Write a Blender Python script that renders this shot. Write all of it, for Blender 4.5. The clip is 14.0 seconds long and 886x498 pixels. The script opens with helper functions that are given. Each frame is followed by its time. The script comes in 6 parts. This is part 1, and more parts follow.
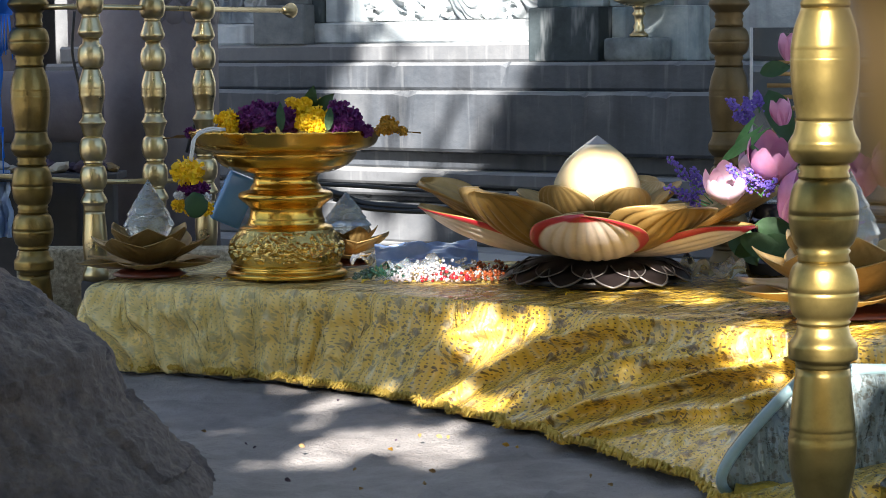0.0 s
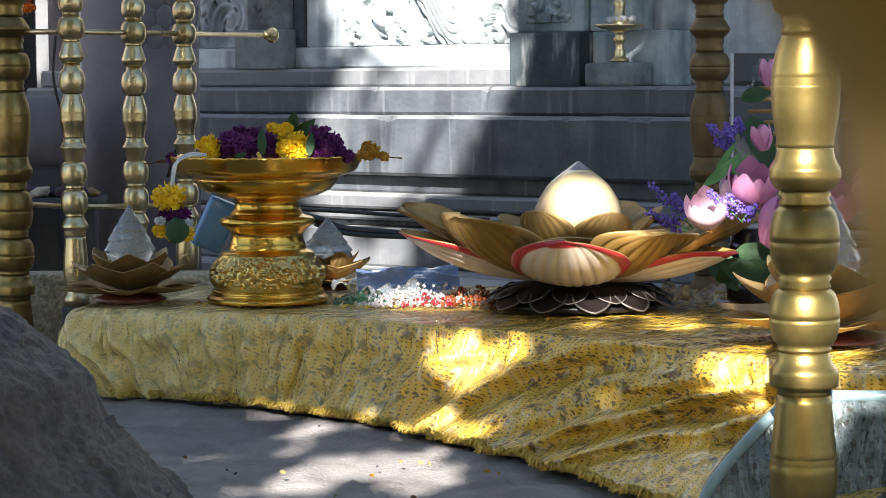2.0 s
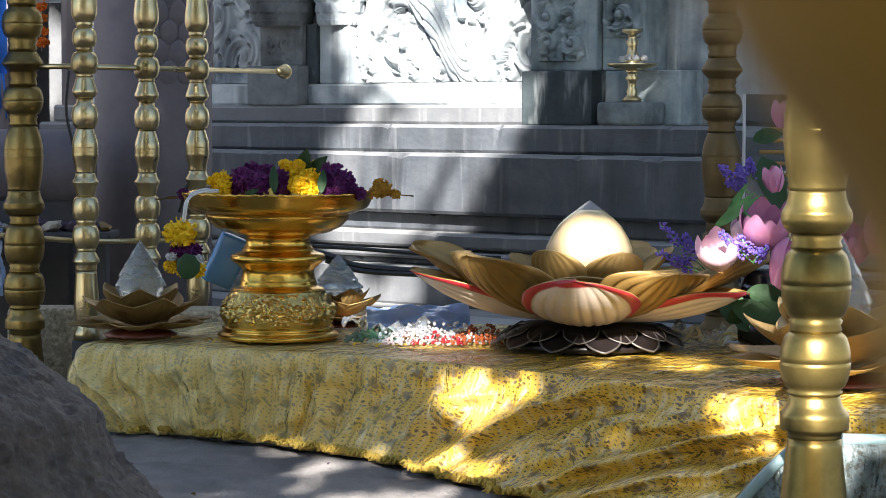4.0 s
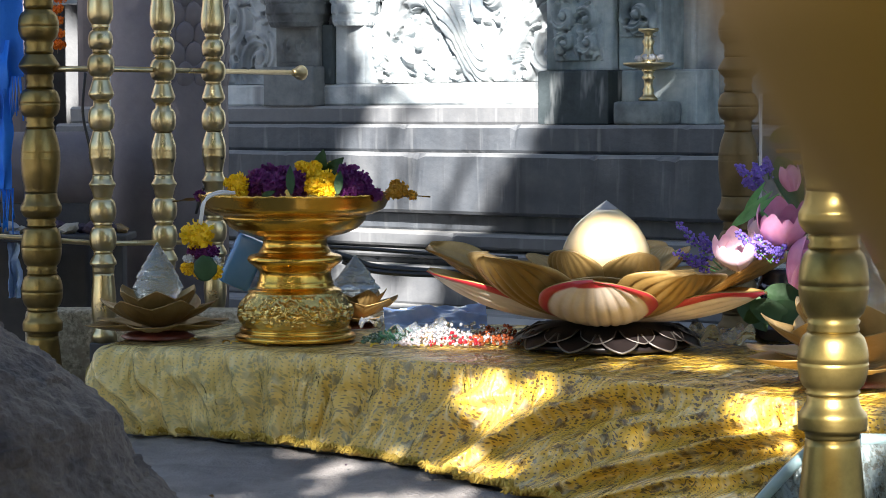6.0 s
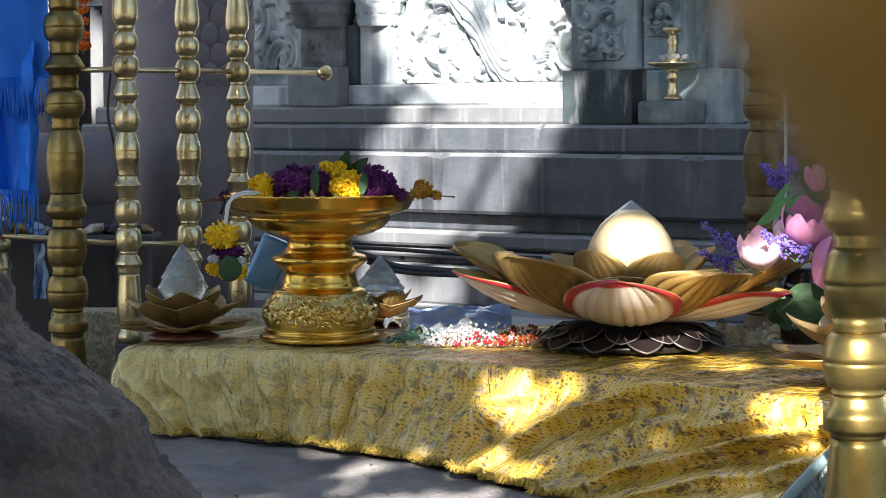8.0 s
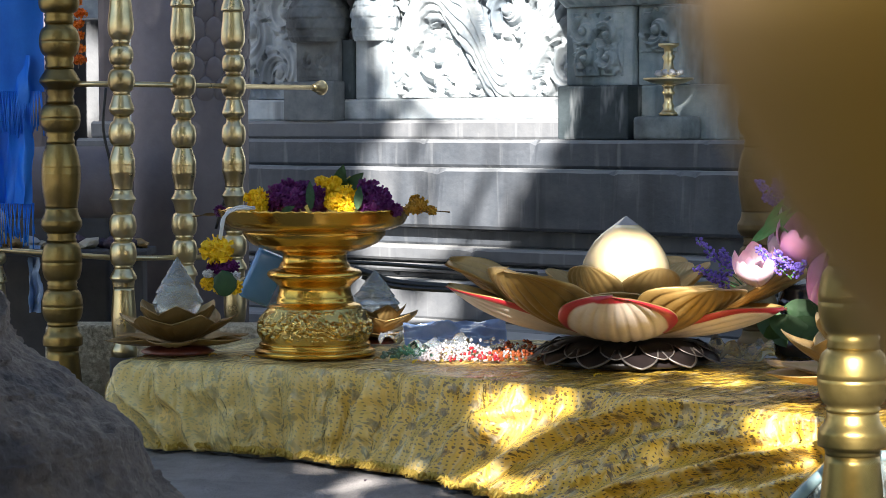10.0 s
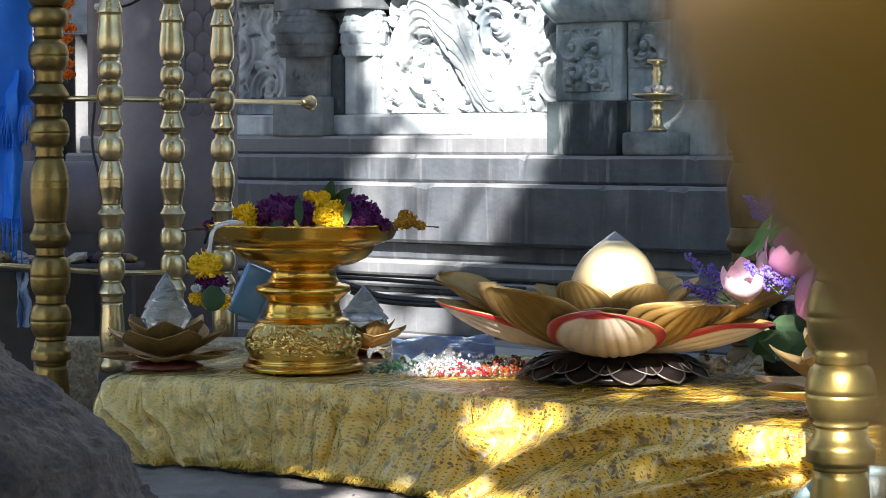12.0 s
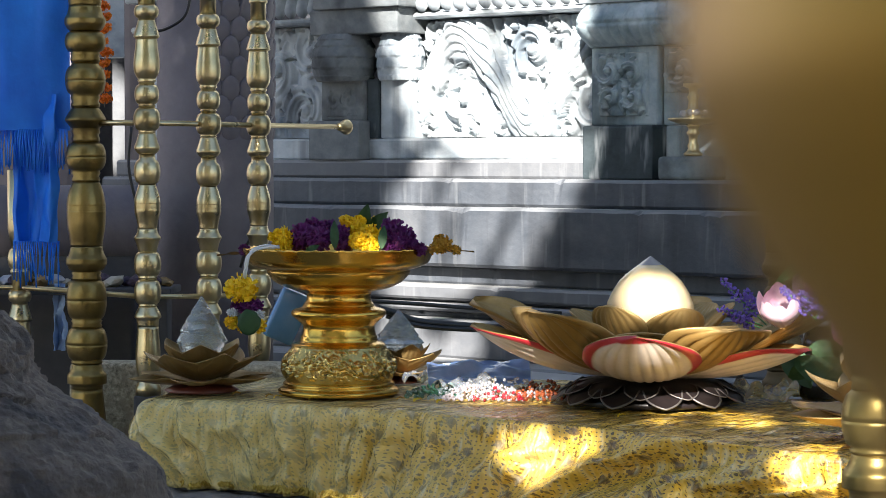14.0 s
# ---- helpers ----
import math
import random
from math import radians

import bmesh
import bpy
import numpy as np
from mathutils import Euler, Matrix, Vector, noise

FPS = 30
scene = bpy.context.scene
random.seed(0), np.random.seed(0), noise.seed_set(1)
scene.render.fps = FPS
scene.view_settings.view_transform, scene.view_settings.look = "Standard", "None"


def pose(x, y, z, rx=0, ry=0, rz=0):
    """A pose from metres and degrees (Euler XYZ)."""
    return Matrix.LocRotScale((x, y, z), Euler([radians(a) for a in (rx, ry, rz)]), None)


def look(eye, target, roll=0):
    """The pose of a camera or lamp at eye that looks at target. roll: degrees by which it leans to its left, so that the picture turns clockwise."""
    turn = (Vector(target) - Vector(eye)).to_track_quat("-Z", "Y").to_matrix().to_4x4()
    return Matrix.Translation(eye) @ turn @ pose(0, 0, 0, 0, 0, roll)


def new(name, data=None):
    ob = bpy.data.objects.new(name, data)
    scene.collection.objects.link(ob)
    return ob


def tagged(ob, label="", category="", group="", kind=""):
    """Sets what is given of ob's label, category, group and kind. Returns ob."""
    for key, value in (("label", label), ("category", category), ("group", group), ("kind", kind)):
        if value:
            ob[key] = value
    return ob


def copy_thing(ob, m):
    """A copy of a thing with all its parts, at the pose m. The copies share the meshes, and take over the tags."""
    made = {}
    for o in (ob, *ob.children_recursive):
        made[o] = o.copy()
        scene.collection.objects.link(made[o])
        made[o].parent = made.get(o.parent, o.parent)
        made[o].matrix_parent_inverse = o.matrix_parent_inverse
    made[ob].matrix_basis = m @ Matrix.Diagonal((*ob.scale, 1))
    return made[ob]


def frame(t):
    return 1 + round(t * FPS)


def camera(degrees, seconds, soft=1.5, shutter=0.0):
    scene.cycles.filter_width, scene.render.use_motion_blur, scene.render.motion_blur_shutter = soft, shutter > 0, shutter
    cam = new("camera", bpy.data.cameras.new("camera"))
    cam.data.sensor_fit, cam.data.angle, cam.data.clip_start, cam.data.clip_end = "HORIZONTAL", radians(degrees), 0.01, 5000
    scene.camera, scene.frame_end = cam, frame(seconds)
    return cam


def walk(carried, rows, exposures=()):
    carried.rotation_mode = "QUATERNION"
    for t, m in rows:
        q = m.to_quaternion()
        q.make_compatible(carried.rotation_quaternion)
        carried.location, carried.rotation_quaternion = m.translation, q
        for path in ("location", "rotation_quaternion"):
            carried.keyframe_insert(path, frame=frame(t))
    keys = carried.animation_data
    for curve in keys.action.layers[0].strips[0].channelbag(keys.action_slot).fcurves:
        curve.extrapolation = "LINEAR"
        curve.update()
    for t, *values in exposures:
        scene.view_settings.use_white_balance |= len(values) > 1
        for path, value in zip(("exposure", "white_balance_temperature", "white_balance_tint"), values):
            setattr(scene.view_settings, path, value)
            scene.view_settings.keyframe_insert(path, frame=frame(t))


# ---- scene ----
cam = camera(22.0, 14.0, soft=0.8)
ROWS = [
    (0, 0, -0, 0.566, 85.026, 0.458, -0.04),
    (0.5, -0.0001, 0, 0.566, 84.879, 0.62, -0.195),
    (1, -0, 0.0001, 0.5676, 84.848, 0.657, -0.352),
    (1.5, -0.0001, 0.0003, 0.5696, 85.27, 0.542, -0.452),
    (2, -0.0007, 0.0004, 0.5709, 85.591, 0.405, -0.519),
    (2.5, -0.0011, 0.0006, 0.5731, 85.969, 0.352, -0.477),
    (3, -0.0016, 0.0008, 0.5749, 86.446, 0.093, -0.462),
    (5.5, -0.0016, 0.001, 0.5775, 86.49, -0.013, 0.076),
    (6, -0.0016, 0.0012, 0.5795, 86.45, 0.177, 0.184),
    (6.5, -0.0016, 0.0012, 0.5794, 86.304, 0.285, 0.302),
    (7, -0.0016, 0.0012, 0.5794, 86.306, 0.341, 0.524),
    (7.5, -0.0016, 0.0012, 0.5798, 86.32, 0.286, 0.668),
    (8, -0.0013, 0.0012, 0.5801, 86.447, 0.296, 0.801),
    (10.5, -0.0001, 0.0014, 0.5821, 86.875, 0.072, 0.622),
    (11, 0.0001, 0.0014, 0.5818, 86.971, 0.006, 0.526),
    (11.5, 0.0002, 0.0013, 0.5815, 87.085, 0.063, 0.424),
    (12, 0.0004, 0.0013, 0.5806, 87.2, 0.043, 0.43),
    (12.5, 0.0007, 0.0013, 0.5813, 87.306, 0.099, 0.712),
    (13, 0.001, 0.0014, 0.5816, 87.409, 0.252, 1.007),
    (13.5, 0.0013, 0.0015, 0.5835, 87.591, 0.167, 1.255),
    (14, 0.0016, 0.0015, 0.5829, 87.782, -0.002, 1.339),
]
walk(cam, [(t, pose(x, y, z, rx, ry, rz)) for t, x, y, z, rx, ry, rz in ROWS])
# the lens is focused on the altar, so the post beside the lens is soft
cam.data.dof.use_dof = True
cam.data.dof.focus_distance = 4.2
cam.data.dof.aperture_fstop = 30.0

# ---- light ----
SUN_EL, SUN_AZ = 30.0, -8.0      # height of the sun; degrees to the right of straight behind the camera
SUN_DIR = Vector((math.sin(radians(SUN_AZ)) * math.cos(radians(SUN_EL)), -math.cos(radians(SUN_AZ)) * math.cos(radians(SUN_EL)), math.sin(radians(SUN_EL))))
world = bpy.data.worlds.new("world")
scene.world = world
world.use_nodes = True
wn = world.node_tree.nodes
sky = wn.new("ShaderNodeTexSky")
sky.sky_type = "NISHITA"
sky.sun_disc = False
sky.sun_elevation = radians(SUN_EL)
sky.sun_rotation = radians(180 - SUN_AZ)
world.node_tree.links.new(sky.outputs[0], wn["Background"].inputs[0])
wn["Background"].inputs[1].default_value = 0.057
sun = new("sun", bpy.data.lights.new("sun", "SUN"))
sun.data.energy, sun.data.angle, sun.data.color = 5.0, radians(0.53), (1.0, 0.95, 0.88)
sun.matrix_world = look(SUN_DIR * 20, (0, 0, 0))
scene.view_settings.exposure = 2.02


# ---- helpers for building ----
def mat(name, c1, c2=None, rough=0.6, metal=0.0, scale=12.0, bump=0.0, bscale=60.0, c3=None, coat=0.0, spec=0.5, trans=0.0, sub=0.0, rvar=0.0, obj=0.0):
    """A node material: two colours mixed by a coarse and a fine noise, a third in stains, bump, rough variation."""
    m = bpy.data.materials.new(name)
    m.use_nodes = True
    nt = m.node_tree
    N, L = nt.nodes, nt.links
    b = N["Principled BSDF"]
    b.inputs["Roughness"].default_value, b.inputs["Metallic"].default_value = rough, metal
    b.inputs["Specular IOR Level"].default_value, b.inputs["Coat Weight"].default_value = spec, coat
    b.inputs["Coat Roughness"].default_value = 0.12
    b.inputs["Transmission Weight"].default_value = trans
    if sub:
        b.inputs["Subsurface Weight"].default_value = sub
        b.inputs["Subsurface Radius"].default_value = (0.02, 0.012, 0.006)
    tc = N.new("ShaderNodeTexCoord")
    n1 = N.new("ShaderNodeTexNoise")
    n1.inputs["Scale"].default_value, n1.inputs["Detail"].default_value, n1.inputs["Roughness"].default_value = scale, 8.0, 0.65
    L.new(tc.outputs["Object"], n1.inputs["Vector"])
    ramp = N.new("ShaderNodeValToRGB")
    ramp.color_ramp.elements[0].position, ramp.color_ramp.elements[1].position = 0.32, 0.68
    ramp.color_ramp.elements[0].color, ramp.color_ramp.elements[1].color = (*c1, 1), (*(c2 or c1), 1)
    L.new(n1.outputs["Fac"], ramp.inputs["Fac"])
    col = ramp.outputs["Color"]
    if c3:
        n3 = N.new("ShaderNodeTexNoise")
        n3.inputs["Scale"].default_value, n3.inputs["Detail"].default_value = scale * 0.35, 5.0
        L.new(tc.outputs["Object"], n3.inputs["Vector"])
        r3 = N.new("ShaderNodeValToRGB")
        r3.color_ramp.elements[0].position, r3.color_ramp.elements[1].position = 0.52, 0.66
        L.new(n3.outputs["Fac"], r3.inputs["Fac"])
        mx = N.new("ShaderNodeMix")
        mx.data_type = "RGBA"
        L.new(r3.outputs["Color"], mx.inputs["Factor"])
        L.new(col, mx.inputs["A"])
        mx.inputs["B"].default_value = (*c3, 1)
        col = mx.outputs["Result"]
    if obj:
        oi = N.new("ShaderNodeObjectInfo")
        hs = N.new("ShaderNodeHueSaturation")
        mr = N.new("ShaderNodeMapRange")
        mr.inputs["To Min"].default_value, mr.inputs["To Max"].default_value = 1 - obj, 1 + obj
        L.new(oi.outputs["Random"], mr.inputs["Value"])
        L.new(mr.outputs["Result"], hs.inputs["Value"])
        L.new(col, hs.inputs["Color"])
        col = hs.outputs["Color"]
    L.new(col, b.inputs["Base Color"])
    if rvar:
        mr = N.new("ShaderNodeMapRange")
        mr.inputs["To Min"].default_value, mr.inputs["To Max"].default_value = max(0.02, rough - rvar), min(1, rough + rvar)
        L.new(n1.outputs["Fac"], mr.inputs["Value"])
        L.new(mr.outputs["Result"], b.inputs["Roughness"])
    if bump:
        n2 = N.new("ShaderNodeTexNoise")
        n2.inputs["Scale"].default_value, n2.inputs["Detail"].default_value = bscale, 6.0
        L.new(tc.outputs["Object"], n2.inputs["Vector"])
        bp = N.new("ShaderNodeBump")
        bp.inputs["Strength"].default_value, bp.inputs["Distance"].default_value = min(1, bump), 0.004
        L.new(n2.outputs["Fac"], bp.inputs["Height"])
        L.new(bp.outputs["Normal"], b.inputs["Normal"])
    return m


def mesh_of(name, bm, material, smooth=True):
    me = bpy.data.meshes.new(name)
    bm.normal_update()
    bm.to_mesh(me)
    bm.free()
    for mt in material if isinstance(material, (list, tuple)) else [material]:
        me.materials.append(mt)
    if smooth:
        me.shade_smooth()
    return me


def part(name, bm, material, parent=None, label="", smooth=True, at=None):
    ob = new(name, mesh_of(name, bm, material, smooth))
    if parent:
        ob.parent = parent
    if at is not None:
        ob.matrix_local = at
    return tagged(ob, label)


def thing(name, m, label, category, group=""):
    ob = new(name)
    ob.empty_display_size = 0.05
    ob.matrix_world = m
    return tagged(ob, label, category, group)


def lathe(profile, seg=48, cap=True):
    bm = bmesh.new()
    rings = []
    for r, z in profile:
        rings.append([bm.verts.new((r * math.cos(2 * math.pi * i / seg), r * math.sin(2 * math.pi * i / seg), z)) for i in range(seg)])
    for a, b in zip(rings, rings[1:]):
        for i in range(seg):
            bm.faces.new((a[i], a[(i + 1) % seg], b[(i + 1) % seg], b[i]))
    if cap:
        for ring in (rings[0], rings[-1]):
            if profile[rings.index(ring)][0] > 1e-4:
                bm.faces.new(ring)
    bmesh.ops.recalc_face_normals(bm, faces=bm.faces)
    return bm


def smooth_line(pts, n):
    """Catmull-Rom through the points, n steps a span."""
    P = [Vector(p) for p in pts]
    P = [P[0] * 2 - P[1], *P, P[-1] * 2 - P[-2]]
    out = []
    for i in range(1, len(P) - 2):
        p0, p1, p2, p3 = P[i - 1:i + 3]
        for k in range(n):
            t = k / n
            out.append(0.5 * (2 * p1 + (p2 - p0) * t + (2 * p0 - 5 * p1 + 4 * p2 - p3) * t * t + (3 * p1 - p0 - 3 * p2 + p3) * t ** 3))
    return out + [P[-2]]


def box(bm, lo, hi, bevel=0.0, m=None):
    v = [bm.verts.new((x, y, z)) for x in (lo[0], hi[0]) for y in (lo[1], hi[1]) for z in (lo[2], hi[2])]
    fs = [bm.faces.new([v[i] for i in q]) for q in ((0, 1, 3, 2), (4, 6, 7, 5), (0, 4, 5, 1), (2, 3, 7, 6), (0, 2, 6, 4), (1, 5, 7, 3))]
    if bevel:
        es = list({e for f in fs for e in f.edges})
        r = bmesh.ops.bevel(bm, geom=es, offset=bevel, segments=2, affect="EDGES", profile=0.6)
        v = list({q for f in r["faces"] for q in f.verts} | {q for q in v if q.is_valid})
    if m is not None:
        bmesh.ops.transform(bm, matrix=m, verts=[q for q in v if q.is_valid])
    return v


def tube(bm, pts, r, seg=8, taper=None):
    pts = [Vector(p) for p in pts]
    rings = []
    for i, p in enumerate(pts):
        d = (pts[min(i + 1, len(pts) - 1)] - pts[max(i - 1, 0)]).normalized()
        a = d.orthogonal().normalized() if i == 0 else (a - d * a.dot(d)).normalized()
        b = d.cross(a)
        rr = r * (taper[i] if taper else 1)
        rings.append([bm.verts.new(p + rr * (a * math.cos(2 * math.pi * k / seg) + b * math.sin(2 * math.pi * k / seg))) for k in range(seg)])
    for u, w in zip(rings, rings[1:]):
        for k in range(seg):
            bm.faces.new((u[k], u[(k + 1) % seg], w[(k + 1) % seg], w[k]))
    bm.faces.new(rings[0][::-1])
    bm.faces.new(rings[-1])
    return rings


def ball(bm, c, r, sub=2, jitter=0.0, sc=(1, 1, 1)):
    vs = bmesh.ops.create_icosphere(bm, subdivisions=sub, radius=1)["verts"]
    for v in vs:
        k = 1 + jitter * noise.noise(v.co * 2.3 + Vector(c) * 31)
        v.co = Vector((v.co.x * r * sc[0] * k, v.co.y * r * sc[1] * k, v.co.z * r * sc[2] * k)) + Vector(c)
    return vs


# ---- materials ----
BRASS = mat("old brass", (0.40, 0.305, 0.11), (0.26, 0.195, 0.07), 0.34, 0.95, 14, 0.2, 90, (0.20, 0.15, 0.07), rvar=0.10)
# copy of the railing brass, coloured for the post in the sun
BRASS_SUN = mat("worn brass, sunlit copy", (0.37, 0.275, 0.095), (0.21, 0.155, 0.05), 0.38, 0.90, 16, 0.08, 90, (0.24, 0.17, 0.05), rvar=0.10)
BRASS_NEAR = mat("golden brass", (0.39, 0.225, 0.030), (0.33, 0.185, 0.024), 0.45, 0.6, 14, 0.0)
BRASS_PALE = mat("pale brass", (0.68, 0.57, 0.34), (0.55, 0.45, 0.25), 0.30, 1.0, 18, 0.12, 90, (0.30, 0.23, 0.11), rvar=0.10)
GOLD = mat("gilt metal", (0.80, 0.49, 0.10), (0.64, 0.36, 0.06), 0.22, 1.0, 20, 0.10, 120, rvar=0.06)
STONE = mat("carved grey stone", (0.31, 0.365, 0.41), (0.52, 0.55, 0.56), 0.85, 0, 11, 0.6, 55, (0.13, 0.16, 0.19))
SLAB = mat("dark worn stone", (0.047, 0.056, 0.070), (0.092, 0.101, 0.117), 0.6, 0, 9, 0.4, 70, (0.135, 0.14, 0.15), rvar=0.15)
PALE = mat("weathered pale stone", (0.095, 0.102, 0.115), (0.165, 0.170, 0.180), 0.7, 0, 8, 0.3, 60, (0.18, 0.19, 0.21), rvar=0.1)
EARTH = mat("trodden earth", (0.19, 0.175, 0.17), (0.27, 0.25, 0.24), 0.95, 0, 14, 1.0, 150, (0.16, 0.145, 0.14))
ROCKM = mat("dark rough rock", (0.072, 0.059, 0.054), (0.150, 0.122, 0.108), 0.85, 0, 34, 1.0, 130, (0.055, 0.048, 0.052))
PETAL_G = mat("gilded petal", (0.47, 0.315, 0.125), (0.33, 0.20, 0.058), 0.42, 0.35, 18, 0.25, 90, (0.27, 0.155, 0.04), rvar=0.10)


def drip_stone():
    """Stone with black algae run down in streaks; its darkness also stands in for a return's deep shade."""
    m = mat("stained stone, also for deep shade", (0.022, 0.034, 0.040), (0.050, 0.066, 0.074), 0.8, 0, 20, 0.4, 60)
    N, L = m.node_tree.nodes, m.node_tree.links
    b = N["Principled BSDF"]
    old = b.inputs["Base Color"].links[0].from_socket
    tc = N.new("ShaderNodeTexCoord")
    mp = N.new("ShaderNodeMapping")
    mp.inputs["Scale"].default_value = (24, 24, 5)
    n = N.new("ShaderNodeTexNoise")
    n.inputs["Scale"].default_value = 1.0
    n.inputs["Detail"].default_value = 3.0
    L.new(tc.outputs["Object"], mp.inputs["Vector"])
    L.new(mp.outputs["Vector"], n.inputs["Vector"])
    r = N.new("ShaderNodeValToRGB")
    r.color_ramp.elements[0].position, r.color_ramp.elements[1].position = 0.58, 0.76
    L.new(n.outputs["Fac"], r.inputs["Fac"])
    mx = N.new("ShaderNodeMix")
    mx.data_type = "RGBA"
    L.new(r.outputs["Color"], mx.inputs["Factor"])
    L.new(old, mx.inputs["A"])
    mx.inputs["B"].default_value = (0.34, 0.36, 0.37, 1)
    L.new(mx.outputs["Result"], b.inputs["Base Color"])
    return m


STAINED_SHADED = drip_stone()


def weather(m, streak, lit_dust):
    """Adds dark and pale rain streaks down a stone's faces, and a paler tone on what faces up, for lit ledge tops and
    dust.
    """
    N, L = m.node_tree.nodes, m.node_tree.links
    b = N["Principled BSDF"]
    col = b.inputs["Base Color"].links[0].from_socket
    tc = N.new("ShaderNodeTexCoord")
    for scale, lo, hi, colour, amount in (((16, 16, 1.6), 0.50, 0.70, streak, 0.75), ((5, 5, 7), 0.54, 0.70, streak, 0.55), ((42, 42, 3.5), 0.58, 0.74, (0.36, 0.37, 0.38), 0.30)):
        mp = N.new("ShaderNodeMapping")
        mp.inputs["Scale"].default_value = scale
        L.new(tc.outputs["Object"], mp.inputs["Vector"])
        n = N.new("ShaderNodeTexNoise")
        n.inputs["Scale"].default_value, n.inputs["Detail"].default_value = 1.0, 6.0
        L.new(mp.outputs["Vector"], n.inputs["Vector"])
        r = N.new("ShaderNodeMapRange")
        r.inputs["From Min"].default_value, r.inputs["From Max"].default_value, r.inputs["To Max"].default_value = lo, hi, amount
        L.new(n.outputs["Fac"], r.inputs["Value"])
        mx = N.new("ShaderNodeMix")
        mx.data_type = "RGBA"
        L.new(r.outputs["Result"], mx.inputs["Factor"])
        L.new(col, mx.inputs["A"])
        mx.inputs["B"].default_value = (*colour, 1)
        col = mx.outputs["Result"]
    # upward faces turn paler: sunlit ledge tops painted in along with dust
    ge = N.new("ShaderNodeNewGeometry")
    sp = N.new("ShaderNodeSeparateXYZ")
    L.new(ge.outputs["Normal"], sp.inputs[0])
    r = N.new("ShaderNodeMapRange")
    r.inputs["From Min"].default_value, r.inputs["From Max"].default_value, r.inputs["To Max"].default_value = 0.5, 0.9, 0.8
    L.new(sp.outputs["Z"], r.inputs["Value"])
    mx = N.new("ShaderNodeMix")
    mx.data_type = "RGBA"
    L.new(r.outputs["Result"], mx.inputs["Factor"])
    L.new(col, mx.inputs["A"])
    mx.inputs["B"].default_value = (*lit_dust, 1)
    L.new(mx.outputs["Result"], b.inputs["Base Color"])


ALGAE = mat("algae-tinted carved stone", (0.20, 0.275, 0.315), (0.42, 0.48, 0.505), 0.85, 0, 13, 0.6, 55, (0.075, 0.105, 0.12))
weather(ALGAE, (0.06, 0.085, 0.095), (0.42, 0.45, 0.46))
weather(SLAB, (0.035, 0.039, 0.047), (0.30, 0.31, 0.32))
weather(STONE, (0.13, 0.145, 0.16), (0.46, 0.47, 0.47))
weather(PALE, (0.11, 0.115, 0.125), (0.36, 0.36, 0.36))


